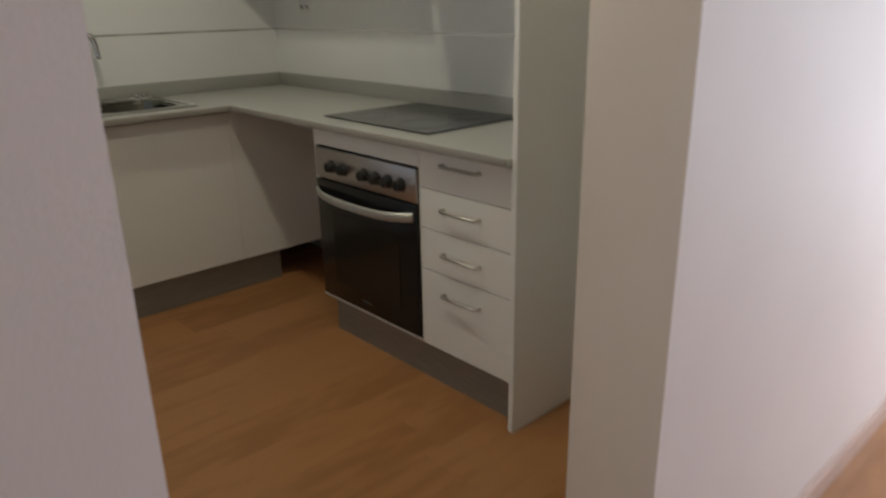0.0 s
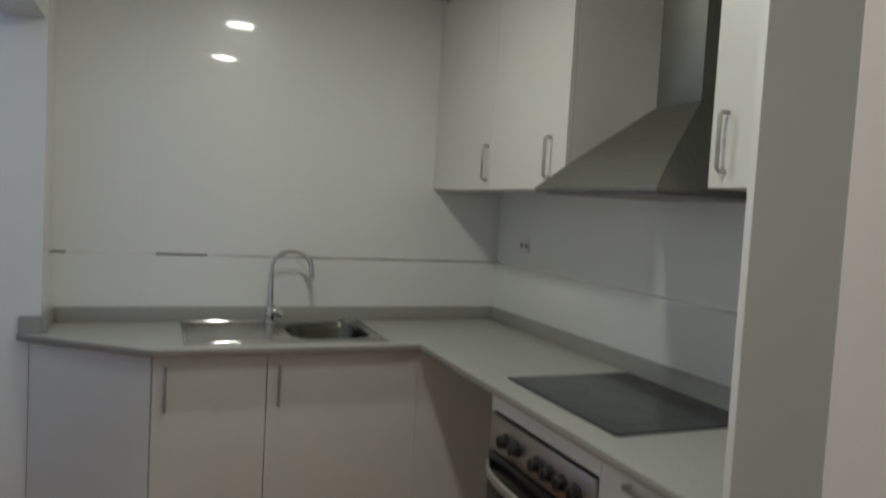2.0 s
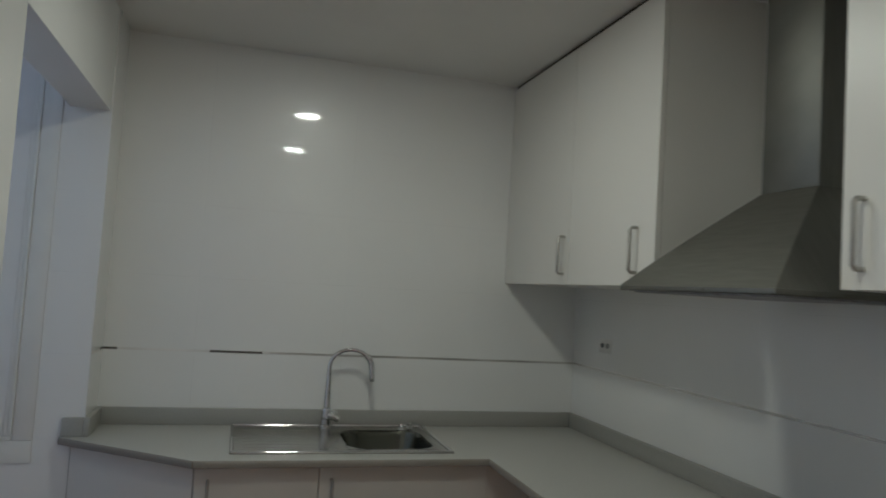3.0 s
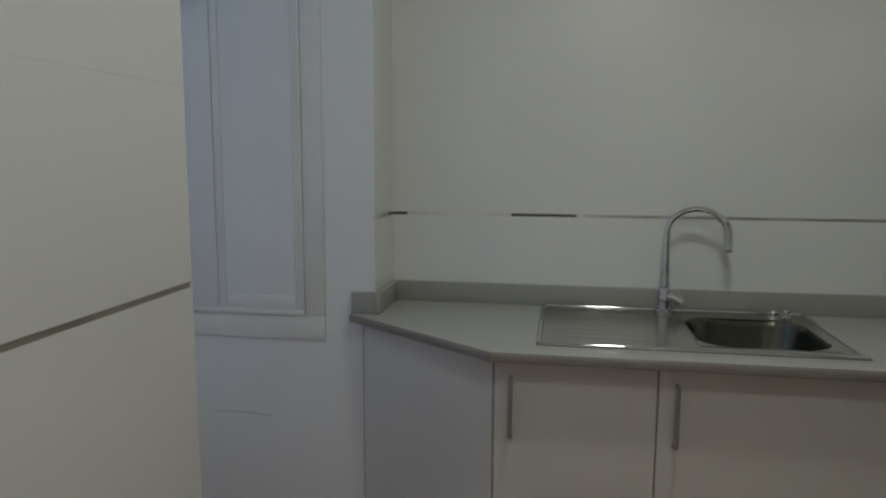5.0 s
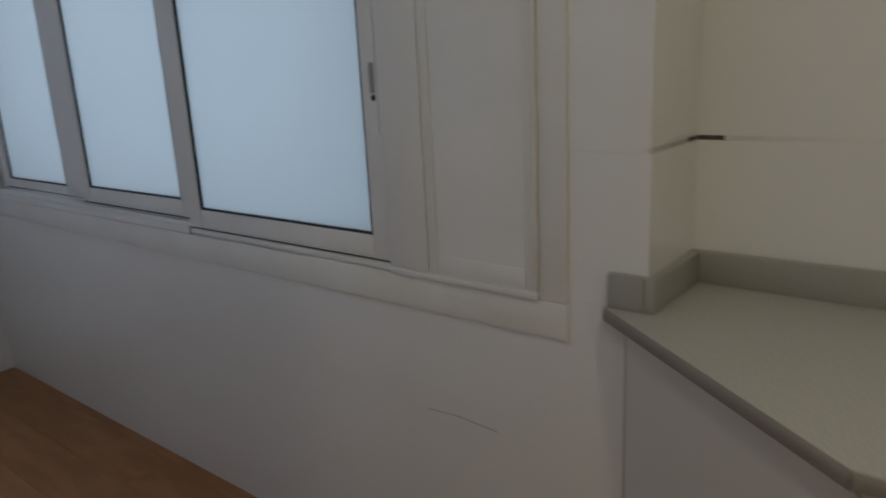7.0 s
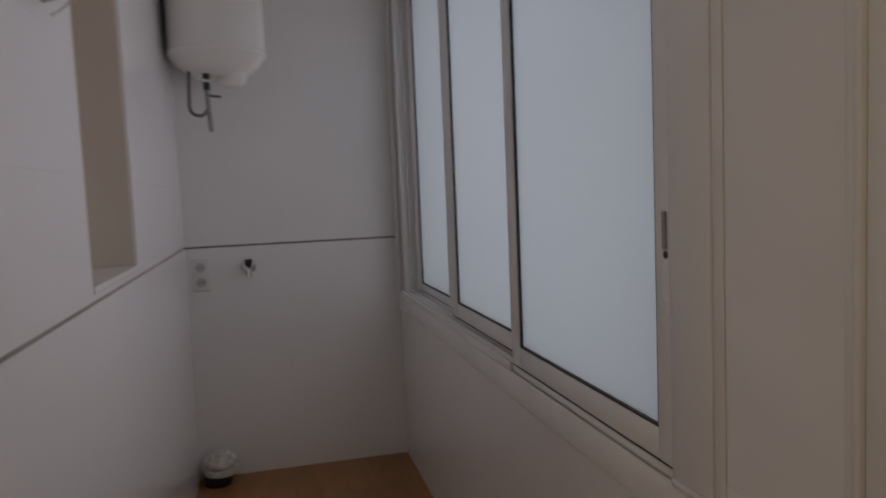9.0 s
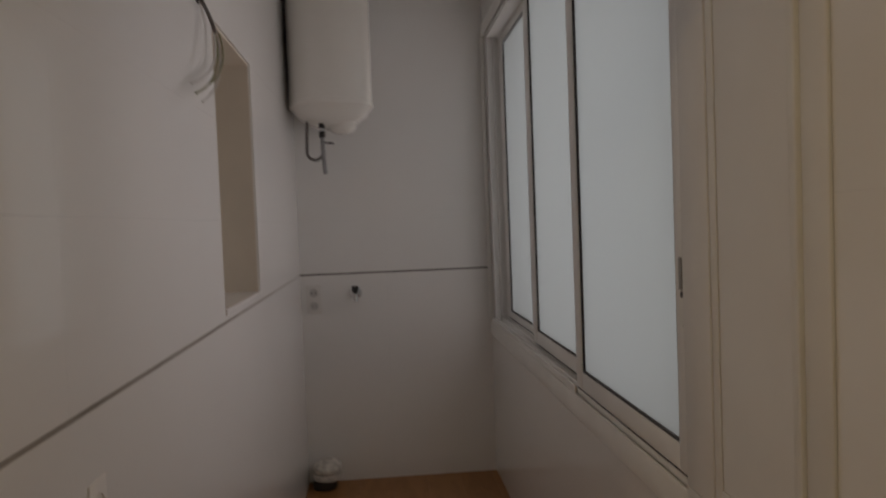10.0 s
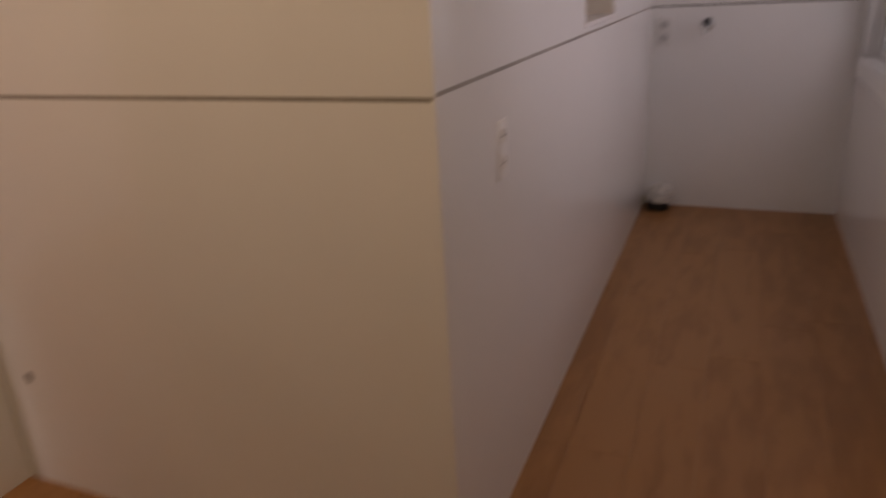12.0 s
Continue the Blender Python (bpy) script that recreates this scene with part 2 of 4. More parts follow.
def lathe(profile, centre, seg=40, bm=None, axis="z"):
    """Turns (radius, height) pairs round an upright axis."""
    own = bmesh.new()
    rings = []
    for r, h in profile:
        if r < 1e-5:
            rings.append([own.verts.new((0, 0, h))])
        else:
            rings.append([own.verts.new((r * math.cos(2 * math.pi * k / seg), r * math.sin(2 * math.pi * k / seg), h)) for k in range(seg)])
    for a, b in zip(rings, rings[1:]):
        for k in range(seg):
            q = [a[k % len(a)], a[(k + 1) % len(a)], b[(k + 1) % len(b)], b[k % len(b)]]
            q = list(dict.fromkeys(q))
            if len(q) > 2:
                own.faces.new(q)
    bmesh.ops.recalc_face_normals(own, faces=own.faces)
    turn = {"z": Matrix.Identity(4), "x": Matrix.Rotation(radians(90), 4, "Y"), "y": Matrix.Rotation(radians(-90), 4, "X")}[axis]
    bmesh.ops.transform(own, matrix=Matrix.Translation(centre) @ turn, verts=own.verts)
    return merge(bm, own)


def arc(c, r, a0, a1, n, u, v):
    c, u, v = Vector(c), Vector(u), Vector(v)
    return [c + u * (r * math.cos(radians(a0 + (a1 - a0) * i / n))) + v * (r * math.sin(radians(a0 + (a1 - a0) * i / n))) for i in range(n + 1)]


def d_handle(parent, a, b, out, r=0.0058, stand=0.026):
    """A bar handle from a to b that stands off its front by the vector out."""
    a, b, o = Vector(a), Vector(b), Vector(out).normalized() * stand
    d = (b - a).normalized() * 0.008
    return part("handle", tube([a, a + o * 0.7, a + o + d, b + o - d, b + o * 0.7, b], r, 8), BAR, parent, "satin metal bar handle", True)

# ---- plan ----
SINK_Y, HOB_X = 0.035, 0.075
LEFT_X = -1.967
WIN_Y = -0.195
NOOK_Y = -1.285
FAR_X = -5.27
NOOK_TOP = 2.82
FRONT_IN, FRONT_OUT = -2.75, -3.033
DOOR_L, DOOR_R, DOOR_R_OUT = -1.850, -0.919, -1.052
HALL_Y, HALL_TOP = -4.6, 2.55
HALL_X = 0.42
TOP = 2.95
TH = 0.006

wall_sink = structure("wall_sink", box((LEFT_X - 0.15, SINK_Y + TH, 0), (HOB_X + 0.15, SINK_Y + 0.16, TOP)), GROUT, "white tiled kitchen wall behind the sink", "wall")
wall_hob = structure("wall_hob", box((HOB_X + TH, FRONT_OUT + 0.002, 0), (HOB_X + 0.15, SINK_Y + TH - 0.001, TOP)), GROUT, "white tiled kitchen wall behind the hob", "wall")
# return beside the sink wall, and the wall below, above and beside the window
wx0, wx1, wz0, wz1 = -5.20, -2.15, 0.84, 2.52
bm = box((LEFT_X - 0.15, WIN_Y + TH, 0), (LEFT_X - TH, SINK_Y + TH - 0.001, TOP))
bm = box((wx1, WIN_Y + TH, 0), (LEFT_X - 0.151, WIN_Y + 0.2, TOP), bm=bm)
bm = box((FAR_X - 0.15, WIN_Y + TH, 0), (wx0, WIN_Y + 0.2, TOP), bm=bm)
bm = box((wx0, WIN_Y + TH, 0), (wx1, WIN_Y + 0.2, wz0), bm=bm)
bm = box((wx0, WIN_Y + TH, wz1), (wx1, WIN_Y + 0.2, TOP), bm=bm)
wall_window = structure("wall_window", bm, GROUT, "white tiled wall with a wide window opening", "wall")
wall_far = structure("wall_far", box((FAR_X - 0.15, NOOK_Y - 0.3, 0), (FAR_X - TH, WIN_Y + TH - 0.001, TOP)), GROUT, "white tiled end wall of the laundry nook", "wall")
# partition with the niche
nx0, nx1, nz0, nz1 = -3.935, -3.325, 1.215, 2.088
bm = box((nx1, NOOK_Y - 0.32, 0), (LEFT_X - TH, NOOK_Y - TH, TOP))
bm = box((FAR_X - TH + 0.001, NOOK_Y - 0.32, 0), (nx0, NOOK_Y - TH, TOP), bm=bm)
bm = box((nx0, NOOK_Y - 0.32, 0), (nx1, NOOK_Y - TH, nz0), bm=bm)
bm = box((nx0, NOOK_Y - 0.32, nz1), (nx1, NOOK_Y - TH, TOP), bm=bm)
wall_nook = structure("wall_nook", bm, GROUT, "white tiled nook wall with a deep niche", "wall")
bm = box((nx0 - 0.01, NOOK_Y - 0.40, nz0 - 0.02), (nx1 + 0.01, NOOK_Y - 0.321, nz1 + 0.02))
bm = box((nx0, NOOK_Y - 0.32, nz0 - 0.001), (nx0 + 0.006, NOOK_Y - TH - 0.002, nz1), bm=bm)
bm = box((nx1 - 0.006, NOOK_Y - 0.32, nz0 - 0.001), (nx1, NOOK_Y - TH - 0.002, nz1), bm=bm)
bm = box((nx0 + 0.006, NOOK_Y - 0.32, nz1 - 0.006), (nx1 - 0.006, NOOK_Y - TH - 0.002, nz1), bm=bm)
structure("trim_niche_lining", bm, NICHE, "cream plastered lining of the wall niche", "niche")
structure("trim_niche_sill", box((nx0 + 0.007, NOOK_Y - 0.318, nz0), (nx1 - 0.007, NOOK_Y + 0.004, nz0 + 0.018), 0.003), TILE, "white tile sill in the wall niche", "sill")
wall_left = structure("wall_left", box((LEFT_X - 0.14, FRONT_OUT + 0.002, 0), (LEFT_X - TH, NOOK_Y - 0.321, TOP)), GROUT, "white tiled kitchen partition wall", "wall")
lintel = structure("wall_lintel", box((LEFT_X - 0.14, NOOK_Y - TH + 0.001, 2.09), (LEFT_X - TH, WIN_Y + TH - 0.001, TOP)), CEILING, "white lintel over the opening to the nook", "lintel")
bm = box((LEFT_X - 0.14, FRONT_OUT, 0), (DOOR_L, FRONT_IN, TOP))
bm = prism([(DOOR_R, FRONT_IN), (DOOR_R_OUT, FRONT_OUT), (HOB_X + TH + 0.001, FRONT_OUT), (HOB_X + TH + 0.001, FRONT_IN)], 0, TOP, bm)
bm = prism([(DOOR_L, FRONT_OUT), (DOOR_R_OUT, FRONT_OUT), (DOOR_R, FRONT_IN), (DOOR_L, FRONT_IN)], 2.12, TOP, bm)
bm = box((HOB_X + TH + 0.001, FRONT_OUT, 0), (HALL_X, FRONT_IN, TOP), bm=bm)
bm = box((-3.6, FRONT_OUT, 0), (LEFT_X - 0.14, FRONT_IN, TOP), bm=bm)
wall_front = structure("wall_front", bm, PAINT, "white painted wall, tinted pink for warm bounced light, with a doorway that has no door", "wall")
# ceilings
structure("ceiling_kitchen", box((LEFT_X - TH - 0.001, FRONT_IN, CEIL), (HOB_X + TH, SINK_Y + TH, CEIL + 0.05)), CEILING, "white painted kitchen ceiling", "ceiling")
structure("ceiling_nook", box((FAR_X - 0.1, NOOK_Y - 0.1, NOOK_TOP), (LEFT_X - 0.14, WIN_Y + 0.1, NOOK_TOP + 0.05)), CEILING, "white painted nook ceiling", "ceiling")
structure("ceiling_hall", box((-3.6, HALL_Y, HALL_TOP), (2.3, FRONT_OUT, HALL_TOP + 0.05)), CEILING, "white painted hall ceiling", "ceiling")
# hall shell, lit through the opening at its end
structure("wall_hall_back", box((-3.6, HALL_Y - 0.1, 0), (2.3, HALL_Y, 2.6)), PAINT, "white painted hall wall", "wall")
structure("wall_hall_end", box((-3.7, HALL_Y, 0), (-3.6, FRONT_OUT + 0.1, 2.6)), PAINT, "white painted hall end wall", "wall")
bm = box((2.2, HALL_Y, 2.25), (2.3, -3.33, 2.6))
bm = box((2.2, HALL_Y, 0), (2.3, -4.56, 2.25), bm=bm)
bm = box((2.2, -3.33, 0), (2.3, -1.5, 2.6), bm=bm)
structure("wall_hall_window", bm, PAINT, "white wall beside a tall daylit opening", "wall")
structure("wall_hall_recess", box((HALL_X, -1.6, 0), (2.3, -1.5, 2.6)), PAINT, "white painted hall recess wall", "wall")
structure("wall_hall_side", box((HALL_X - 0.1, FRONT_IN + 0.002, 0), (HALL_X, -1.5, 2.6)), PAINT, "white painted hall side wall", "wall")
structure("ceiling_recess", box((HALL_X, FRONT_OUT + 0.001, HALL_TOP), (2.3, -1.5, HALL_TOP + 0.05)), CEILING, "white painted recess ceiling", "ceiling")
# skirting in the hall
structure("baseboard_hall", box((DOOR_R_OUT + 0.002, FRONT_OUT - 0.014, 0.0), (HALL_X + 0.014, FRONT_OUT - 0.0005, 0.078), 0.003), SKIRT, "reddish wooden skirting board in the hall", "skirting")
structure("baseboard_hall_return", box((HALL_X + 0.0005, FRONT_OUT, 0.0), (HALL_X + 0.014, FRONT_IN + 0.6, 0.078), 0.003), SKIRT, "reddish wooden skirting board round the corner", "skirting")

# floor slab; the boards lie on it at the end of the file
bm = box((-5.35, -1.45, -0.06), (0.12, 0.06, -0.009))
bm = box((-2.10, -2.80, -0.06), (0.12, -1.45, -0.009), bm=bm)
bm = box((-3.65, -4.65, -0.06), (2.28, -2.80, -0.009), bm=bm)
bm = box((0.36, -2.80, -0.06), (2.28, -1.50, -0.009), bm=bm)
floor = structure("floor", bm, SHADE_VOID, "orange-brown oak laminate floor of staggered boards", "floor")

# ---- window ----
window = thing("window_1", (-3.7, WIN_Y, 0.8), "white three-sash sliding window with frosted glass and black gaskets", "window", kind="structure")
# casing round the whole window and the blind panel
CX0, CX1, CZ0, CZ1 = FAR_X + 0.002, -2.130, 0.805, 2.585
bm = box((CX0, WIN_Y - 0.007, CZ0), (CX1, WIN_Y, 0.884), 0.004)
bm = box((CX0, WIN_Y - 0.007, 2.508), (CX1, WIN_Y, CZ1), 0.004, bm=bm)
bm = box((CX0, WIN_Y - 0.007, 0.884), (-5.195, WIN_Y, 2.508), 0.004, bm=bm)
bm = box((-2.195, WIN_Y - 0.007, 0.884), (CX1, WIN_Y, 2.508), 0.004, bm=bm)
part("window_casing", bm, TRIM, window, "white painted flat casing", True)
for bx0_, bx1_ in ((-5.262, -5.252), (-5.236, -5.228), (-5.210, -5.198)):
    part("casing_bead", box((bx0_, WIN_Y - 0.014, 0.89), (bx1_, WIN_Y - 0.0072, 2.50), 0.002), TRIM, window, "thin raised bead")
part("sill_lip", box((-5.19, WIN_Y - 0.008, 0.8855), (-3.475, WIN_Y + 0.0015, 0.910), 0.002), PVC, window, "bright lip along the sliding track")
bm = box((-2.208, WIN_Y - 0.0145, 0.9015), (-2.1955, WIN_Y + 0.003, 2.507), 0.003)
bm = box((-2.604, WIN_Y - 0.0145, 0.8845), (-2.1955, WIN_Y + 0.003, 0.9005), 0.003, bm=bm)
part("window_bead", bm, TRIM, window, "", True)
# outer frame with its tracks
bm = box((-5.194, WIN_Y + 0.002, 0.886), (-2.605, WIN_Y + 0.15, 0.904), 0.003)
bm = box((-5.194, WIN_Y + 0.002, 2.482), (-2.605, WIN_Y + 0.15, 2.507), 0.003, bm=bm)
bm = box((-5.194, WIN_Y + 0.002, 0.904), (-5.140, WIN_Y + 0.15, 2.482), 0.003, bm=bm)
for k in range(3):
    yy = WIN_Y + 0.004 + 0.034 * k
    bm = box((-5.14, yy, 0.904), (-2.61, yy + 0.005, 0.920), 0.001, bm=bm)
    bm = box((-5.14, yy, 0.920), (-5.118, yy + 0.005, 2.475), 0.001, bm=bm)
part("window_frame", bm, PVC, window, "white aluminium frame with sliding tracks", True)
part("window_sill", box((-5.19, WIN_Y + 0.0065, 0.842), (-2.16, WIN_Y + 0.19, 0.8855), 0.003), PVC, window)


def sash(x0, x1, gx0, gx1, y, gz0, gz1, z0, z1):
    """One sliding sash: outer x0..x1, z0..z1, glass gx0..gx1, gz0..gz1, room face at y."""
    s = part("sash", box((x0, y, z0), (gx0, y + 0.028, z1), 0.004), PVC, window, "white aluminium sliding sash", True)
    part("stile", box((gx1, y, z0), (x1, y + 0.028, z1), 0.004), PVC, s, "", True)
    part("rail", box((gx0 + 0.0005, y + 0.001, z0), (gx1 - 0.0005, y + 0.027, gz0), 0.004), PVC, s, "", True)
    part("rail", box((gx0 + 0.0005, y + 0.001, gz1), (gx1 - 0.0005, y + 0.027, z1), 0.004), PVC, s, "", True)
    g = 0.006
    b2 = box((gx0, y + 0.004, gz0), (gx0 + g, y + 0.024, gz1))
    b2 = box((gx1 - g, y + 0.004, gz0), (gx1, y + 0.024, gz1), bm=b2)
    b2 = box((gx0 + g, y + 0.004, gz0), (gx1 - g, y + 0.024, gz0 + g), bm=b2)
    b2 = box((gx0 + g, y + 0.004, gz1 - g), (gx1 - g, y + 0.024, gz1), bm=b2)
    part("gasket", b2, GASKET, s, "black rubber gasket")
    part("brush_seal", box((x0 + 0.002, y + 0.0006, z0 - 0.0022), (x1 - 0.002, y + 0.02, z0 - 0.0002)), GASKET, s, "thin black brush seal")
    p = part("pane", box((gx0 + g, y + 0.011, gz0 + g), (gx1 - g, y + 0.016, gz1 - g)), FROSTED, s, "frosted glass pane")
    p.visible_shadow = False
    return s


S1_Y = WIN_Y - 0.001      # room face of the nearest sash
s1 = sash(-3.472, -2.612, -3.408, -2.668, S1_Y, 0.968, 2.44, 0.9085, 2.479)
s2 = sash(-4.248, -3.440, -4.185, -3.555, WIN_Y + 0.0275, 0.982, 2.44, 0.926, 2.479)
s3 = sash(-5.112, -4.215, -5.060, -4.490, WIN_Y + 0.076, 0.959, 2.44, 0.921, 2.479)
LX = -2.630
part("lock_plate", box((LX - 0.011, S1_Y - 0.0015, 1.21), (LX + 0.011, S1_Y, 1.49), 0.0007), TRIM, s1, "narrow white lock plate")
for sz in (1.228, 1.472):
    part("screw", cyl((LX, S1_Y - 0.0027, sz), (LX, S1_Y - 0.0016, sz), 0.003, 10), PVC, s1)
part("latch", box((LX - 0.006, S1_Y - 0.006, 1.306), (LX + 0.006, S1_Y - 0.0017, 1.374), 0.0015), GREYPIPE, s1, "grey latch slider")
part("latch_hole", cyl((LX, S1_Y - 0.0015, 1.296), (LX, S1_Y - 0.0022, 1.296), 0.0075, 12), BLACK, s1)
# mullion and blind panel beside the sashes
bm = box((-2.604, WIN_Y - 0.0125, 0.901), (-2.4855, WIN_Y + 0.10, 2.507), 0.002)
part("mullion", bm, PVC, window, "", True)
part("blind_panel", box((-2.485, WIN_Y - 0.006, 0.901), (-2.209, WIN_Y + 0.06, 2.507), 0.002), PVC, window, "white blank infill panel")
bm = box((-2.484, WIN_Y - 0.0095, 0.901), (-2.458, WIN_Y - 0.0062, 2.47), 0.0015)
bm = box((-2.224, WIN_Y - 0.0095, 0.901), (-2.2085, WIN_Y - 0.0062, 2.47), 0.0015, bm=bm)
bm = box((-2.457, WIN_Y - 0.0095, 0.901), (-2.225, WIN_Y - 0.0062, 0.945), 0.0015, bm=bm)
bm = box((-2.457, WIN_Y - 0.0095, 2.44), (-2.225, WIN_Y - 0.0062, 2.47), 0.0015, bm=bm)
part("panel_moulding", bm, TRIM, window, "", True)
structure("backdrop_lightwell", box((-5.6, 0.75, -0.5), (-1.4, 0.8, 3.4)), CEILING, "pale wall of the light well outside", "light well")

# ---- worktop with upstand ----
WT_X, WT_Y, WT_Z, WT_T = -0.546, -0.572, 0.90, 0.026
SX0, SX1, SY0, SY1 = -1.052, -0.695, -0.445, -0.085
DX, DY = -1.570, WT_Y
EX, EY = -2.04, -0.220
worktop = thing("worktop", (-1.0, -0.3, WT_Z - WT_T), "pale grey speckled L-shaped laminate worktop with a cut corner", "worktop")
pieces = [
    [(LEFT_X, SINK_Y), (LEFT_X, WIN_Y - 0.0005), (EX, WIN_Y - 0.0005), (EX, EY), (DX, DY), (SX0, DY), (SX0, SINK_Y)],
    [(SX0, SINK_Y), (SX0, SY1), (SX1, SY1), (SX1, SINK_Y)],
    [(SX0, SY0), (SX0, WT_Y), (SX1, WT_Y), (SX1, SY0)],
    [(SX1, SINK_Y), (SX1, WT_Y), (HOB_X, WT_Y), (HOB_X, SINK_Y)],
    [(WT_X, WT_Y), (WT_X, -2.223), (HOB_X, -2.223), (HOB_X, WT_Y)]]
bm = None
for p in pieces:
    bm = prism(p, WT_Z - WT_T, WT_Z, bm)
part("slab", bm, WORKTOP, worktop)


def edging(a, b, out):
    """A thin rounded edge strip between two plan points."""
    a, b, o = Vector((*a, 0)), Vector((*b, 0)), Vector((*out, 0)).normalized() * 0.005
    own = bmesh.new()
    prof = [(0, WT_Z - WT_T), (0.8, WT_Z - WT_T + 0.002), (1, WT_Z - WT_T + 0.008), (1, WT_Z - 0.010), (0.8, WT_Z - 0.003), (0.3, WT_Z + 0.0003), (0, WT_Z)]
    ra = [own.verts.new(a + o * k + Vector((0, 0, z))) for k, z in prof]
    rb = [own.verts.new(b + o * k + Vector((0, 0, z))) for k, z in prof]
    for i in range(len(prof) - 1):
        own.faces.new((ra[i], rb[i], rb[i + 1], ra[i + 1]))
    own.faces.new(ra)
    own.faces.new(rb[::-1])
    bmesh.ops.recalc_face_normals(own, faces=own.faces)
    return part("edging", own, EDGE, worktop, "brownish grey edge strip", True)


edging((EX, EY), (DX, DY), (DY - EY, EX - DX))
edging((DX, DY), (WT_X, WT_Y), (0, -1))
edging((WT_X, WT_Y), (WT_X, -2.223), (-1, 0))
edging((EX, WIN_Y), (EX, EY), (-1, 0))
UP = 0.067
for lo, hi in (((LEFT_X + 0.0005, SINK_Y - 0.02, WT_Z), (HOB_X - 0.0005, SINK_Y - 0.0005, WT_Z + UP)),
               ((HOB_X - 0.02, -2.223, WT_Z), (HOB_X - 0.0005, SINK_Y - 0.0205, WT_Z + UP)),
               ((LEFT_X + 0.0005, WIN_Y - 0.02, WT_Z), (LEFT_X + 0.02, SINK_Y - 0.0205, WT_Z + UP)),
               ((EX, WIN_Y - 0.02, WT_Z), (LEFT_X + 0.0003, WIN_Y - 0.0005, WT_Z + UP))):
    part("upstand", box(lo, hi, 0.003), UPSTAND, worktop, "grey upstand against the wall tiles", True)

# ---- sink and tap ----
sink = thing("kitchen_sink", (-1.025, -0.25, WT_Z), "stainless steel inset sink with drainer and one bowl", "sink")
sx0, sx1, sy0, sy1 = -1.460, -0.656, -0.490, 0.008
H = WT_Z + 0.004
ix0, ix1, iy0, iy1 = SX0 + 0.012, SX1 - 0.012, SY0 + 0.012, SY1 - 0.012
for piece, x0, x1, y0, y1 in (("drainer", sx0, ix0, sy0, sy1), ("front_ledge", ix0, ix1, sy0, iy0), ("tap_ledge", ix0, ix1, iy1, sy1), ("side_ledge", ix1, sx1, sy0, sy1)):
    part(piece, prism([(x0, y0), (x1, y0), (x1, y1), (x0, y1)], WT_Z + 0.0004, H), STEEL, sink)
r0 = 0.007
rim = [(sx0 + r0, sy0 + r0, H), (sx1 - r0, sy0 + r0, H), (sx1 - r0, sy1 - r0, H), (sx0 + r0, sy1 - r0, H), (sx0 + r0, sy0 + r0, H)]
bm = None
for a, b in zip(rim, rim[1:]):
    bm = tube([a, b], r0, 12, bm)
part("rim", bm, CHROME, sink, "rolled bright rim", True)
bx0, bx1, by0, by1 = SX0 + 0.010, SX1 - 0.010, SY0 + 0.010, SY1 - 0.010


def rounded(x0, x1, y0, y1, r, z, n=6):
    out = []
    for cx, cy, a in ((x1 - r, y1 - r, 0), (x0 + r, y1 - r, 90), (x0 + r, y0 + r, 180), (x1 - r, y0 + r, 270)):
        out += [(cx + r * math.cos(radians(a + 90 * i / n)), cy + r * math.sin(radians(a + 90 * i / n)), z) for i in range(n + 1)]
    return out


bm = bmesh.new()
rings = []
for inset, r, z in ((-0.004, 0.094, H + 0.0006), (0.0, 0.094, H - 0.003), (0.004, 0.094, H - 0.02), (0.012, 0.09, H - 0.12), (0.03, 0.08, H - 0.148), (0.06, 0.06, H - 0.152)):
    rings.append([bm.verts.new(p) for p in rounded(bx0 + inset, bx1 - inset, by0 + inset, by1 - inset, r, z)])
for a, b in zip(rings, rings[1:]):
    for k in range(len(a)):
        bm.faces.new((a[k], a[(k + 1) % len(a)], b[(k + 1) % len(b)], b[k]))
bm.faces.new(rings[-1])
bmesh.ops.recalc_face_normals(bm, faces=bm.faces)
for f in bm.faces:
    f.normal_flip()
collar = bmesh.new()
inner = [collar.verts.new(p) for p in rounded(bx0 - 0.003, bx1 + 0.003, by0 - 0.003, by1 + 0.003, 0.094, H + 0.0008)]
outer = [collar.verts.new((x, y, H + 0.0008)) for x, y in ((ix1 + 0.004, iy1 + 0.004), (ix0 - 0.004, iy1 + 0.004), (ix0 - 0.004, iy0 - 0.004), (ix1 + 0.004, iy0 - 0.004))]
for k in range(28):
    c0, c1 = outer[k // 7], outer[((k + 1) % 28) // 7]
    collar.faces.new([inner[k], inner[(k + 1) % 28]] + ([c0] if c0 is c1 else [c1, c0]))
bmesh.ops.recalc_face_normals(collar, faces=collar.faces)
part("bowl_collar", collar, STEEL, sink, "flat steel rim with rounded corners")
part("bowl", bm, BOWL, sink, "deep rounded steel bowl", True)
part("drain", lathe([(0, 0.002), (0.02, 0.002), (0.03, 0.004), (0.042, 0.003), (0.045, 0)], (-0.885, -0.27, H - 0.152), 24), CHROME, sink, "", True)
for k in range(7):
    yy = sy0 + 0.085 + 0.05 * k
    part("drainer_rib", tube([(sx0 + 0.05, yy, H - 0.0032), (sx0 + 0.30, yy, H - 0.0032)], 0.004, 8), STEEL, sink, "", True)
for kx, ky in ((-0.765, -0.066), (-0.722, -0.042)):
    b2 = lathe([(0, 0.027), (0.009, 0.0255), (0.013, 0.020), (0.010, 0.012), (0.007, 0.009), (0.015, 0.004), (0.017, 0)], (kx, ky, H), 16)
    part("waste_knob", b2, CHROME, sink, "small chrome waste knob", True)

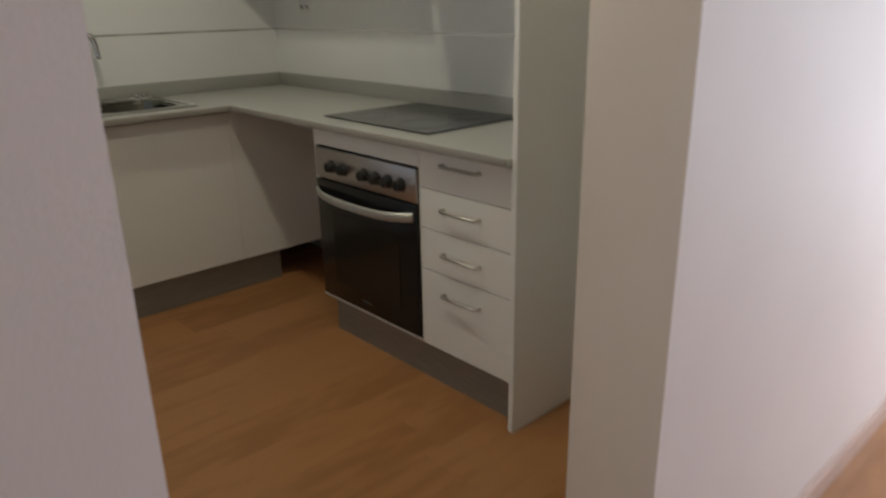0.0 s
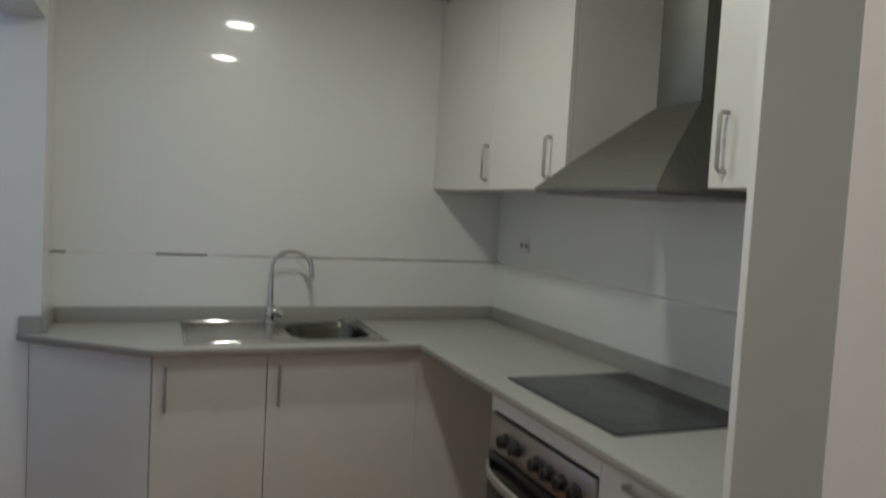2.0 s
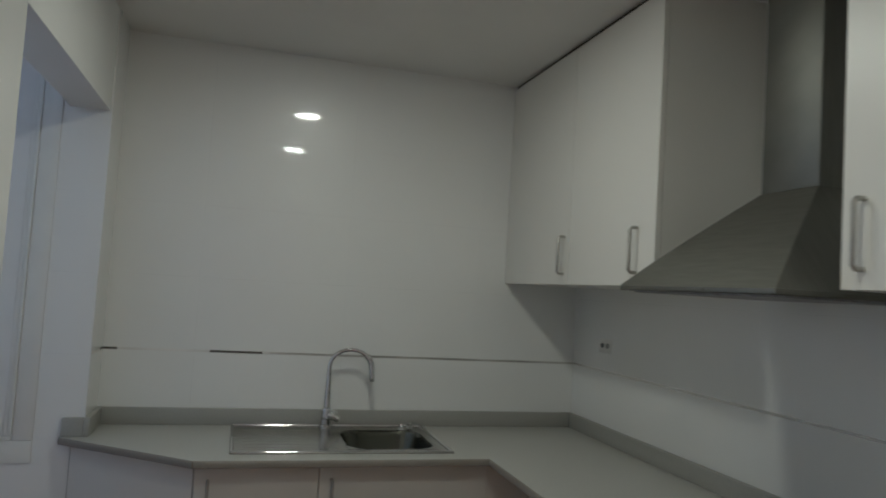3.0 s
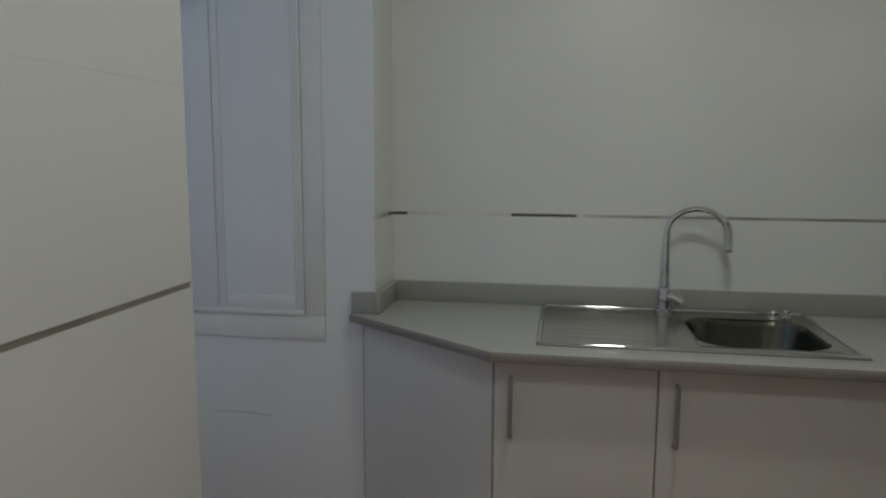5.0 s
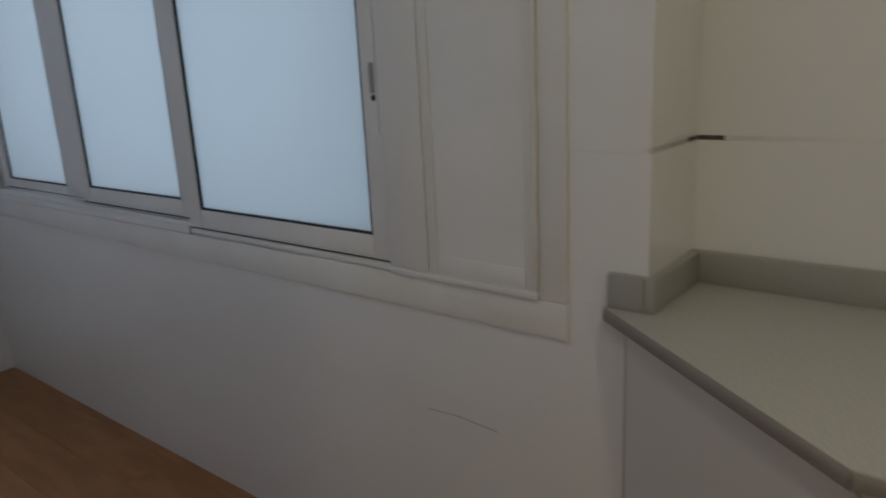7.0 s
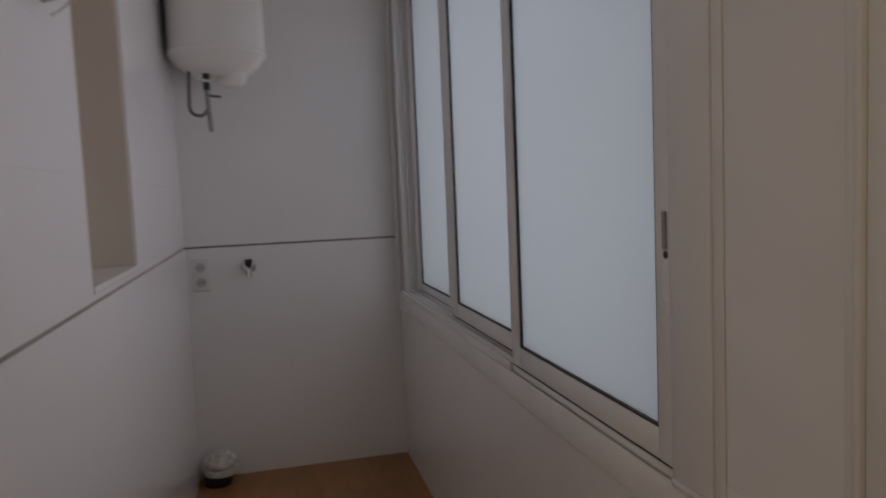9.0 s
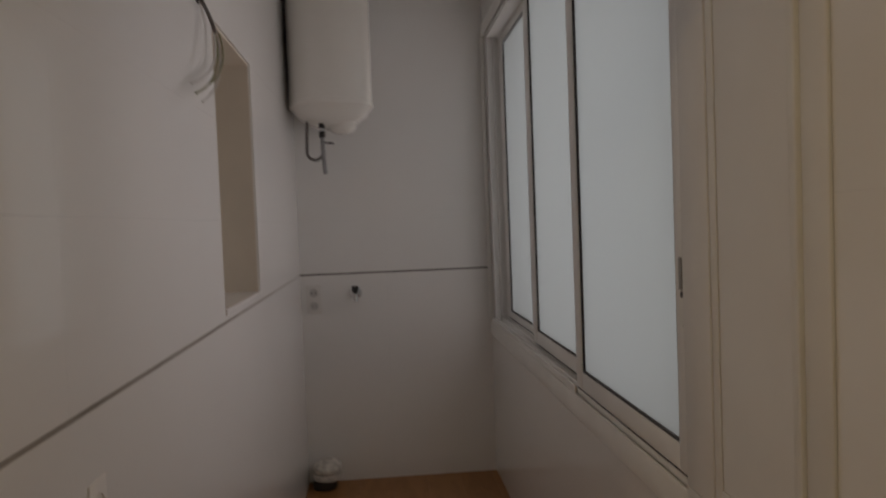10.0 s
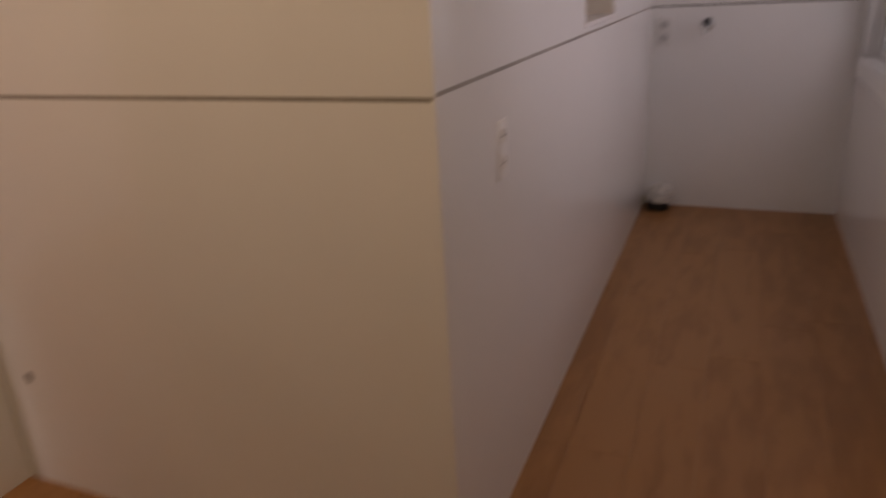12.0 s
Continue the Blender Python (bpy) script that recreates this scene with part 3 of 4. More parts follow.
tap = thing("kitchen_tap", (-1.08, -0.035, H), "chrome single-lever kitchen tap with a tall curved spout", "tap")
tx, ty = -1.08, -0.035
part("base", lathe([(0.027, 0), (0.027, 0.006), (0.022, 0.012), (0.021, 0.065), (0.019, 0.078), (0.010, 0.085), (0, 0.086)], (tx, ty, H), 24), CHROME, tap, "", True)
u = Vector((0.995, -0.1, 0))
pts = [(tx, ty, H + 0.07), (tx, ty, H + 0.15), (tx, ty, 1.155)] + arc(Vector((tx, ty, 1.155)) + u * 0.088, 0.088, 180, 0, 12, u, (0, 0, 0.84))[1:]
end = Vector(pts[-1])
pts += [end + Vector((0.004, -0.002, -0.045))]
n_stem = 3
radii = [0.0145, 0.0115, 0.0088] + [0.0085] * (len(pts) - n_stem)
part("spout", tube(pts, 0.0085, 14, radii=radii), CHROME, tap, "slender tapering spout", True)
part("spray_head", tube(pts[-5:], 0.0125, 16, radii=[0.0105, 0.0122, 0.0125, 0.0125, 0.0115]), CHROME, tap, "thicker chrome spray head", True)
part("head_ring", tube([Vector(pts[-5]) * 0.85 + Vector(pts[-4]) * 0.15, Vector(pts[-5]) * 0.45 + Vector(pts[-4]) * 0.55], 0.0138, 16), CHROME, tap, "", True)
part("aerator", cyl(Vector(pts[-1]), Vector(pts[-1]) + Vector((0.001, 0, -0.010)), 0.0095, 14), GREYPIPE, tap, "grey aerator", True)
part("lever", tube([(tx + 0.012, ty - 0.004, H + 0.052), (tx + 0.030, ty - 0.012, H + 0.050), (tx + 0.052, ty - 0.022, H + 0.034)], 0.008, 12, radii=[0.022, 0.021, 0.012]), CHROME, tap, "", True)

# ---- hob ----
hob = thing("hob", (-0.21, -1.43, WT_Z), "black glass ceramic hob set flush in the worktop", "hob")
hx0, hx1, hy0, hy1 = -0.450, 0.040, -1.778, -1.163
part("glass", box((hx0, hy0, WT_Z + 0.0005), (hx1, hy1, WT_Z + 0.006), 0.002), HOB_GLASS, hob)
for zx, zy, zr in ((-0.32, -1.32, 0.075), (-0.32, -1.62, 0.095), (-0.10, -1.32, 0.095), (-0.10, -1.62, 0.075)):
    own = lathe([(zr - 0.0025, 0.0), (zr - 0.0025, 0.0004), (zr, 0.0004), (zr, 0.0)], (zx, zy, WT_Z + 0.0061), 40)
    part("cooking_zone", own, ZONE, hob)

# ---- base units ----
FX = -0.497      # front plane of the hob run
FY = -0.508      # front plane of the sink run
CB = 0.155       # underside of the units


def drawer(parent, y0, y1, z0, z1, hz):
    d = part("drawer_front", box((FX, y0, z0), (FX + 0.018, y1, z1), 0.0015), LAMINATE, parent)
    yc = (y0 + y1) / 2 + 0.017
    d_handle(d, (FX, yc - 0.082, hz), (FX, yc + 0.082, hz), (-1, 0, 0))
    return d


unit = thing("drawer_unit", (-0.22, -2.0, CB), "white laminate base unit with four drawers and bar handles", "drawer unit")
part("body", box((FX + 0.019, -2.222, CB), (HOB_X - 0.002, -1.788, WT_Z - WT_T - 0.001)), LAMINATE, unit)
for z0, z1, hz in ((0.737, 0.861, 0.826), (0.597, 0.734, 0.677), (0.446, 0.594, 0.522), (CB, 0.443, 0.376)):
    drawer(unit, -2.220, -1.789, z0, z1, hz)

ou = thing("oven_unit", (-0.22, -1.475, CB), "white laminate oven housing under the hob", "cabinet")
part("side_panel", box((FX + 0.002, -1.787, CB), (HOB_X - 0.002, -1.780, WT_Z - WT_T - 0.001)), LAMINATE, ou)
part("side_panel", box((FX + 0.002, -1.1685, CB), (HOB_X - 0.002, -1.152, WT_Z - WT_T - 0.001)), LAMINATE, ou)
part("bottom_panel", box((FX + 0.002, -1.7795, CB), (HOB_X - 0.002, -1.169, CB + 0.008)), LAMINATE, ou)
part("filler_panel", box((FX, -1.7865, 0.801), (FX + 0.018, -1.152, WT_Z - WT_T - 0.002), 0.0015), LAMINATE, ou, "narrow white panel above the oven")

oven = thing("oven", (-0.22, -1.475, CB + 0.009), "built-in oven with black glass door and steel control panel", "oven")
part("body", box((FX + 0.004, -1.774, CB + 0.009), (0.02, -1.175, 0.795)), BLACK, oven)
part("control_panel", box((FX - 0.010, -1.778, 0.674), (FX + 0.004, -1.170, 0.793), 0.003), OVEN_STEEL, oven, "brushed steel control panel", True)
for ky in (-1.285, -1.362, -1.490, -1.560, -1.630, -1.700):
    own = lathe([(0.026, 0), (0.0255, 0.004), (0.021, 0.006), (0.020, 0.024), (0.018, 0.027), (0, 0.0275)], (0, 0, 0), 20)
    bmesh.ops.transform(own, matrix=Matrix.Translation((FX - 0.010, ky, 0.728)) @ Matrix.Rotation(radians(-90), 4, "Y"), verts=own.verts)
    own = box((FX - 0.041, ky - 0.003, 0.713), (FX - 0.034, ky + 0.003, 0.743), 0.001, bm=own)
    part("knob", own, BLACK, oven, "black control knob", True)
door = part("oven_door", box((FX - 0.012, -1.778, 0.176), (FX + 0.003, -1.170, 0.668), 0.004), BLACK_GLASS, oven, "black glass door", True)
part("window", box((FX - 0.0135, -1.68, 0.25), (FX - 0.012, -1.27, 0.545), 0.0006), OVEN_WINDOW, door, "dark viewing glass")
hp = []
for i in range(17):
    s = i / 16
    hp.append((FX - 0.012 - 0.048 * (1 - (2 * s - 1) ** 4) , -1.765 + 0.588 * s, 0.622 - 0.012 * (1 - (2 * s - 1) ** 2)))
own = bmesh.new()
rs = []
for x, y, z in hp:
    rs.append([own.verts.new((x + dx, y, z + dz)) for dx, dz in ((0, 0.017), (-0.007, 0.012), (-0.009, 0), (-0.007, -0.012), (0, -0.017), (0.005, 0))])
for a, b in zip(rs, rs[1:]):
    for k in range(6):
        own.faces.new((a[k], a[(k + 1) % 6], b[(k + 1) % 6], b[k]))
own.faces.new(rs[0])
own.faces.new(rs[-1][::-1])
bmesh.ops.recalc_face_normals(own, faces=own.faces)
part("oven_handle", own, BAR, door, "bowed flat steel handle", True)
part("badge", box((FX - 0.0142, -1.50, 0.212), (FX - 0.0122, -1.44, 0.220)), ZONE, door)

# sink run
sc = thing("sink_unit", (-1.0, -0.23, CB), "white laminate sink base unit with two doors", "cabinet")
SB = WT_Z - WT_T - 0.001
bm = box((-1.566, FY + 0.019, CB), (-1.550, SINK_Y - 0.002, SB))
bm = box((-0.545, FY + 0.019, CB), (-0.53, SINK_Y - 0.002, SB), bm=bm)
bm = box((-1.550, FY + 0.019, CB), (-0.545, SINK_Y - 0.002, CB + 0.016), bm=bm)
bm = box((-1.550, FY + 0.0195, SB - 0.05), (-0.545, FY + 0.035, SB), bm=bm)
part("body", bm, LAMINATE, sc)
for x0, x1, hx in ((-1.564, -1.1535, -1.521), (-1.1505, -0.5305, -1.107)):
    d = part("door", box((x0, FY, CB), (x1, FY + 0.018, 0.861), 0.0015), LAMINATE, sc)
    d_handle(d, (hx, FY, 0.818), (hx, FY, 0.662), (0, -1, 0))
cf = thing("corner_panel", (-0.25, FY, CB), "white laminate filler panel closing the blind corner", "panel")
part("board", box((-0.530, FY, CB), (HOB_X - 0.001, FY + 0.018, 0.861), 0.0004), LAMINATE, cf)
# cut corner at the end of the run
ax, ay, bx, by = -1.568, FY + 0.004, -2.005, WIN_Y - 0.010
dv = Vector((bx - ax, by - ay, 0)).normalized()
nv = Vector((dv.y, -dv.x, 0))
if nv.y > 0:
    nv = -nv
ep = thing("angled_end_panel", (-1.7, -0.36, CB), "white laminate panel set at an angle across the unit end", "panel")
pa, pb = Vector((ax, ay, 0)), Vector((bx, by, 0))
part("board", prism([(pa.x, pa.y), (pb.x, pb.y), (pb.x - nv.x * 0.016, pb.y - nv.y * 0.016), (pa.x - nv.x * 0.016, pa.y - nv.y * 0.016)], CB, SB - 0.002), LAMINATE, ep)
for end, way in ((pa, dv), (pb, -dv)):
    e0, e1 = end + nv * 0.0008, end + way * 0.0025 + nv * 0.0008
    part("edge_band", prism([(e0.x, e0.y), (e1.x, e1.y), (e1.x - nv.x * 0.0006, e1.y - nv.y * 0.0006), (e0.x - nv.x * 0.0006, e0.y - nv.y * 0.0006)], CB + 0.001, SB - 0.003), EDGE, ep, "thin edge banding")
# plinths
pl = thing("plinth_sink_run", (-1.0, -0.37, 0), "brushed grey plinth below the sink units", "plinth", "kitchen plinths")
part("board", box((-1.556, -0.484, 0.0), (-0.325, -0.468, CB - 0.001), 0.001), PLINTH, pl)
pa2, pb2 = Vector((-1.556, -0.484, 0)), Vector((-1.962, -0.199, 0))
d2 = (pb2 - pa2).normalized()
n2 = Vector((-d2.y, d2.x, 0))
if n2.y < 0:
    n2 = -n2
part("angled_board", prism([(pa2.x, pa2.y), (pb2.x, pb2.y), (pb2.x + n2.x * 0.014, pb2.y + n2.y * 0.014), (pa2.x + n2.x * 0.014, pa2.y + n2.y * 0.014)], 0.0, CB - 0.001), PLINTH, pl)
ph = thing("plinth_hob_run", (-0.41, -1.6, 0), "brushed grey plinth below the oven and drawers", "plinth", "kitchen plinths")
part("board", box((-0.468, -2.223, 0.0), (-0.452, -1.195, CB - 0.001), 0.001), PLINTH, ph)
part("end_board", box((-0.4515, -1.211, 0.0), (0.0, -1.195, CB - 0.001), 0.001), PLINTH, ph)
# tall end panel
tp = thing("tall_end_panel", (-0.23, -2.233, 0), "tall white laminate end panel from floor to ceiling", "panel")
part("board", box((-0.525, -2.243, 0.0), (HOB_X - 0.001, -2.224, CEIL - 0.006), 0.0015), LAMINATE, tp)
part("edge_band", box((-0.5262, -2.2425, 0.001), (-0.5252, -2.2245, CEIL - 0.007), 0.0004), PLASTIC, tp, "bright white edge banding")

# ---- wall units ----
UX, UB, UT = -0.293, 1.551, 2.457


def wall_unit(y0, y1, doors, label):
    w = thing("wall_cabinet", ((UX + HOB_X) / 2, (y0 + y1) / 2, UB), label, "wall cabinet", "wall cabinets over the hob run")
    part("body", box((UX + 0.019, y0, UB), (HOB_X - 0.001, y1, UT)), LAMINATE, w)
    for a, b, hy in doors:
        d = part("door", box((UX, a, UB), (UX + 0.018, b, UT), 0.0015), LAMINATE, w)
        d_handle(d, (UX, hy, 1.733), (UX, hy, 1.592), (-1, 0, 0))
    return w


wall_unit(-1.185, SINK_Y - 0.001, ((-0.607, SINK_Y - 0.003, -0.572), (-1.184, -0.610, -1.083)), "white two-door wall cabinet with bar handles beside the cooker hood")
wall_unit(-2.2225, -1.860, ((-2.221, -1.862, -1.915),), "narrow white wall cabinet with one bar handle")
# Black strip added in the gap below the ceiling to draw its shade.
rail = thing("cabinet_top_shade", (-0.12, -0.5, UT), "black strip standing in for the shade in the gap above the wall cabinet", "trim")
part("strip", box((UX + 0.012, -1.168, UT + 0.0005), (HOB_X - 0.001, SINK_Y - 0.001, CEIL - 0.0005)), BLACK, rail)
part("end_strip", box((UX + 0.012, -1.185, UT + 0.0005), (HOB_X - 0.001, -1.1685, CEIL - 0.0005)), LAMINATE, rail, "white laminate end of the gap strip")

# ---- cooker hood ----
hood = thing("cooker_hood", (-0.19, -1.527, 1.53), "stainless steel chimney cooker hood with sloping sides", "cooker hood")
ky0, ky1, kx0, kx1 = -1.832, -1.222, -0.425, HOB_X - 0.001
cy0, cy1, cx0 = -1.625, -1.425, -0.125
bm = box((kx0, ky0, 1.534), (kx1, ky1, 1.547), 0.002)
part("base_band", bm, HOOD, hood, "", True)
own = bmesh.new()
lev = []
for s in (0.0, 0.25, 0.5, 0.75, 1.0):
    k = s
    z = 1.547 + 0.267 * (s ** 0.95)
    lev.append([own.verts.new(p) for p in ((kx0 + (cx0 - kx0) * k, ky0 + (cy0 - ky0) * k, z), (kx0 + (cx0 - kx0) * k, ky1 + (cy1 - ky1) * k, z), (kx1, ky1 + (cy1 - ky1) * k, z), (kx1, ky0 + (cy0 - ky0) * k, z))])
for a, b in zip(lev, lev[1:]):
    for k in range(4):
        own.faces.new((a[k], a[(k + 1) % 4], b[(k + 1) % 4], b[k]))
own.faces.new(lev[-1])
own.faces.new(lev[0][::-1])
bmesh.ops.recalc_face_normals(own, faces=own.faces)
part("canopy", own, HOOD, hood, "", True)
part("chimney", box((cx0, cy0, 1.814), (kx1, cy1, CEIL - 0.001), 0.003), HOOD, hood, "", True)
part("filter", box((kx0 + 0.03, ky0 + 0.03, 1.529), (kx1 - 0.05, ky1 - 0.03, 1.5335)), GREYPIPE, hood, "grey grease filter")
part("switch_bar", box((kx0 - 0.003, -1.60, 1.536), (kx0 - 0.0005, -1.45, 1.545), 0.001), HOOD, hood, "slim steel push-button bar")

# ---- sockets, lamps ----


def socket_plate(centre, normal, n, gap, vertical, label, group, hole=0.019, half_w=0.04, deep=0.007, inner=None):
    c, nn = Vector(centre), Vector(normal)
    t = thing("wall_socket", centre, label, "socket", group)
    side = Vector((0, 0, 1)) if vertical else nn.cross(Vector((0, 0, 1)))
    other = nn.cross(side)
    half = gap * n / 2 + 0.006
    lo = c - side * half - other * half_w
    hi = c + side * half + other * half_w + nn * deep
    part("plate", box([min(a, b) for a, b in zip(lo, hi)], [max(a, b) for a, b in zip(lo, hi)], 0.002), PLASTIC, t, "", True)
    for i in range(n):
        p = c + side * gap * (i - (n - 1) / 2) + nn * (deep + 0.001)
        own = lathe([(hole * 1.12, -0.0008), (hole * 1.12, 0.0015), (hole, 0.0015), (hole * 0.95, -0.0006), (0, -0.0006)], (0, 0, 0), 24)
        q = nn.to_track_quat("Z", "Y").to_matrix().to_4x4()
        bmesh.ops.transform(own, matrix=Matrix.Translation(p) @ q, verts=own.verts)
        o2 = part("outlet", own, inner or OUTLET, t, "round socket outlet", True)
        for sgn in (-1, 1):
            q0 = p + other * (hole * 0.45 * sgn)
            part("pin_hole", cyl(q0 - nn * 0.0002, q0 + nn * 0.0008, hole * 0.16, 8), BLACK, o2)
    return t


socket_plate((HOB_X - 0.0005, -0.265, 1.305), (-1, 0, 0), 2, 0.045, False, "white double wall socket above the worktop", "wall sockets", 0.010, 0.03, 0.003, GREYPIPE)
socket_plate((FAR_X + 0.0005, -1.213, 1.056), (1, 0, 0), 2, 0.075, True, "white double socket one above the other in the nook", "wall sockets", 0.022, 0.042, 0.010, OUTLET)
socket_plate((-2.35, NOOK_Y + 0.0005, 1.01), (0, 1, 0), 2, 0.065, True, "white double socket low on the nook wall", "wall sockets", 0.016, 0.033, 0.0025, PLASTIC)

for lx, ly in LAMPS:
    dl = thing("ceiling_downlight", (lx, ly, CEIL), "round white recessed ceiling downlight, switched on", "ceiling light", "kitchen downlights")
    part("ring", lathe([(0.080, 0.0), (0.096, -0.001), (0.098, -0.005), (0.084, -0.011), (0.080, -0.010)], (lx, ly, CEIL), 40), PLASTIC, dl, "", True)
    part("diffuser", lathe([(0, -0.003), (0.079, -0.003), (0.079, -0.001), (0, -0.001)], (lx, ly, CEIL), 40), DIFFUSER, dl, "glowing diffuser", True)

# ---- laundry nook ----
hx, hy, hr = -5.02, -1.052, 0.218
heater = thing("water_heater", (FAR_X, hy, 2.07), "white cylindrical electric water heater hung on the wall", "water heater")
part("tank", lathe([(0, -0.088), (0.05, -0.086), (0.12, -0.066), (0.180, -0.028), (0.212, 0.015), (hr + 0.004, 0.022), (hr + 0.004, 0.042), (hr, 0.047), (hr, 0.63), (0.214, 0.665), (0.195, 0.688), (0.10, 0.702), (0, 0.705)], (hx, hy, 2.07), 48), ENAMEL, heater, "", True)
part("end_cap", lathe([(0, -0.034), (0.030, -0.033), (0.052, -0.026), (0.066, -0.012), (0.072, 0.006), (0.075, 0.060), (0, 0.060)], (hx + 0.03, hy + 0.055, 1.985), 32), ENAMEL, heater, "round white thermostat cover", True)
for bz in (2.20, 2.62):
    part("bracket", box((FAR_X + 0.0005, hy - 0.10, bz - 0.03), (hx - hr * 0.80, hy + 0.10, bz + 0.03), 0.003), GREYPIPE, heater, "steel wall bracket")
vx, vy = hx + 0.09, hy - 0.050
valve = part("safety_valve", cyl((vx, vy, 2.01), (vx, vy, 1.93), 0.016, 12, bevel=0.002), BLACK, heater, "black safety valve", True)
part("collar", cyl((vx, vy, 1.975), (vx, vy, 1.963), 0.019, 12), CHROME, valve, "", True)
part("valve_lever", cyl((vx, vy, 1.905), (vx + 0.01, vy + 0.06, 1.898), 0.005, 8), BLACK, valve)
part("pipe", tube([(vx, vy, 1.93), (vx + 0.004, vy + 0.002, 1.85), (vx + 0.006, vy + 0.010, 1.742)], 0.011, 10), GREYPIPE, heater, "grey drain pipe", True)
part("hose", tube([(vx - 0.01, vy - 0.075, 2.015), (vx - 0.01, vy - 0.080, 1.91)] + arc((vx, vy - 0.040, 1.855), 0.040, 180, 340, 8, (0, 1, 0), (0, 0, 1)) + [(vx, vy, 1.90)], 0.008, 10), BRAID, heater, "flexible braided hose", True)

wt = thing("washing_machine_tap", (FAR_X, -0.976, 1.085), "chrome washing machine tap on the tiled wall", "tap")
wy, wz = -0.976, 1.085
part("rose", lathe([(0, 0.014), (0.016, 0.013), (0.032, 0.006), (0.035, 0)], (FAR_X + 0.0005, wy, wz), 24, axis="x"), CHROME, wt, "", True)
part("body", tube([(FAR_X + 0.008, wy, wz), (FAR_X + 0.05, wy, wz), (FAR_X + 0.062, wy, wz - 0.012), (FAR_X + 0.064, wy, wz - 0.045)], 0.014, 12), CHROME, wt, "", True)
part("knob", cyl((FAR_X + 0.055, wy, wz + 0.006), (FAR_X + 0.055, wy, wz + 0.042), 0.019, 10, bevel=0.004), BLACK, wt, "dark tap knob", True)

ex, ey = FAR_X + 0.095, -1.178
drain = thing("drain_pipe", (ex, ey, 0), "squat greyish-white ribbed waste pipe coupling on the floor in the corner", "waste pipe")
# Black ring, set off to one side, draws the dark shadow below the coupling.
part("rubber_seal", lathe([(0, 0.058), (0.060, 0.058), (0.068, 0.048), (0.070, 0.010), (0.066, 0)], (ex - 0.004, ey - 0.010, 0), 28), BLACK, drain, "black ring standing in for the shadow under the coupling", True)
part("lower_ring", lathe([(0, 0.094), (0.066, 0.094), (0.082, 0.088), (0.087, 0.074), (0.083, 0.060), (0.070, 0.056), (0, 0.056)], (ex + 0.006, ey + 0.008, 0), 32), DRAIN, drain, "greyish plastic clamping ring", True)
# Darker grey core sets the groove off from the rings.
part("groove_seal", cyl((ex + 0.004, ey + 0.004, 0.0935), (ex + 0.004, ey + 0.004, 0.108), 0.064, 28), GREYPIPE, drain, "grey core of the groove between the rings", True)
own = lathe([(0, 0.060), (0.034, 0.058), (0.050, 0.048), (0.056, 0.034), (0.074, 0.030), (0.081, 0.020), (0.080, 0.006), (0.070, 0), (0, 0)], (0, 0, 0), 32)
bmesh.ops.transform(own, matrix=Matrix.Translation((ex + 0.006, ey + 0.008, 0.107)) @ Matrix.Rotation(radians(11), 4, "Y"), verts=own.verts)
part("cap", own, DRAIN, drain, "off-white plastic cap", True)
part("branch", tube([(FAR_X + 0.001, ey + 0.01, 0.075), (ex, ey + 0.01, 0.075)], 0.036, 18), DRAIN, drain, "", True)

wires = thing("loose_wires", (-3.158, NOOK_Y, 2.10), "dark cable with pale and olive loose wires at a wall hole", "wires")
own = lathe([(0, 0.0065), (0.012, 0.0065), (0.019, 0.0055), (0.023, 0.0035), (0.020, 0.0)], (-3.158, NOOK_Y + 0.0002, 2.10), 14, axis="y")
for v in own.verts:
    a = math.atan2(v.co.z - 2.10, v.co.x + 3.158)
    k = 1 + 0.22 * math.sin(3 * a + 0.6) + 0.12 * math.sin(5 * a)
    v.co.x, v.co.z = -3.158 + (v.co.x + 3.158) * k, 2.10 + (v.co.z - 2.10) * k
part("outlet_hole", own, BLACK, wires, "dark broken-out hole in the wall")
WIRE_S = Vector((-3.158, NOOK_Y + 0.004, 2.10))


def hanging(drop, side, k):
    """Points of a wire that bows away along the wall and hangs back down."""
    e = WIRE_S + Vector((side, 0.02 + 0.005 * k, drop))
    m1 = WIRE_S + Vector((-0.15 - 0.01 * k, 0.02 + 0.004 * k, -0.05))
    m2 = WIRE_S + Vector((-0.15, 0.03 + 0.006 * k, drop * 0.68))
    return [WIRE_S * (1 - a) ** 3 + m1 * 3 * a * (1 - a) ** 2 + m2 * 3 * a * a * (1 - a) + e * a ** 3 for a in [i / 20 for i in range(21)]]


part("cable", tube(hanging(-0.28, 0.16, 1)[:8], 0.0058, 8), BRAID, wires, "dark cable sheath", True)
for k, (dx, dz, r_) in enumerate(((0.19, -0.275, 0.0030), (0.17, -0.295, 0.0026), (0.13, -0.31, 0.0030), (0.06, -0.25, 0.0026))):
    part("wire", tube(hanging(dz, dx, k)[7:], r_, 6), (PALE_FLEX, OLIVE, PALE_FLEX, OLIVE)[k], wires, ("pale grey wire", "dull olive wire", "pale grey wire", "dull olive wire")[k], True)

# ---- wall tiles ----
STRIP_Z0, STRIP_Z1 = 1.191, 1.200
ROW = STRIP_Z0 / 4
TILE_W = 0.60
TILE_MESH = {}


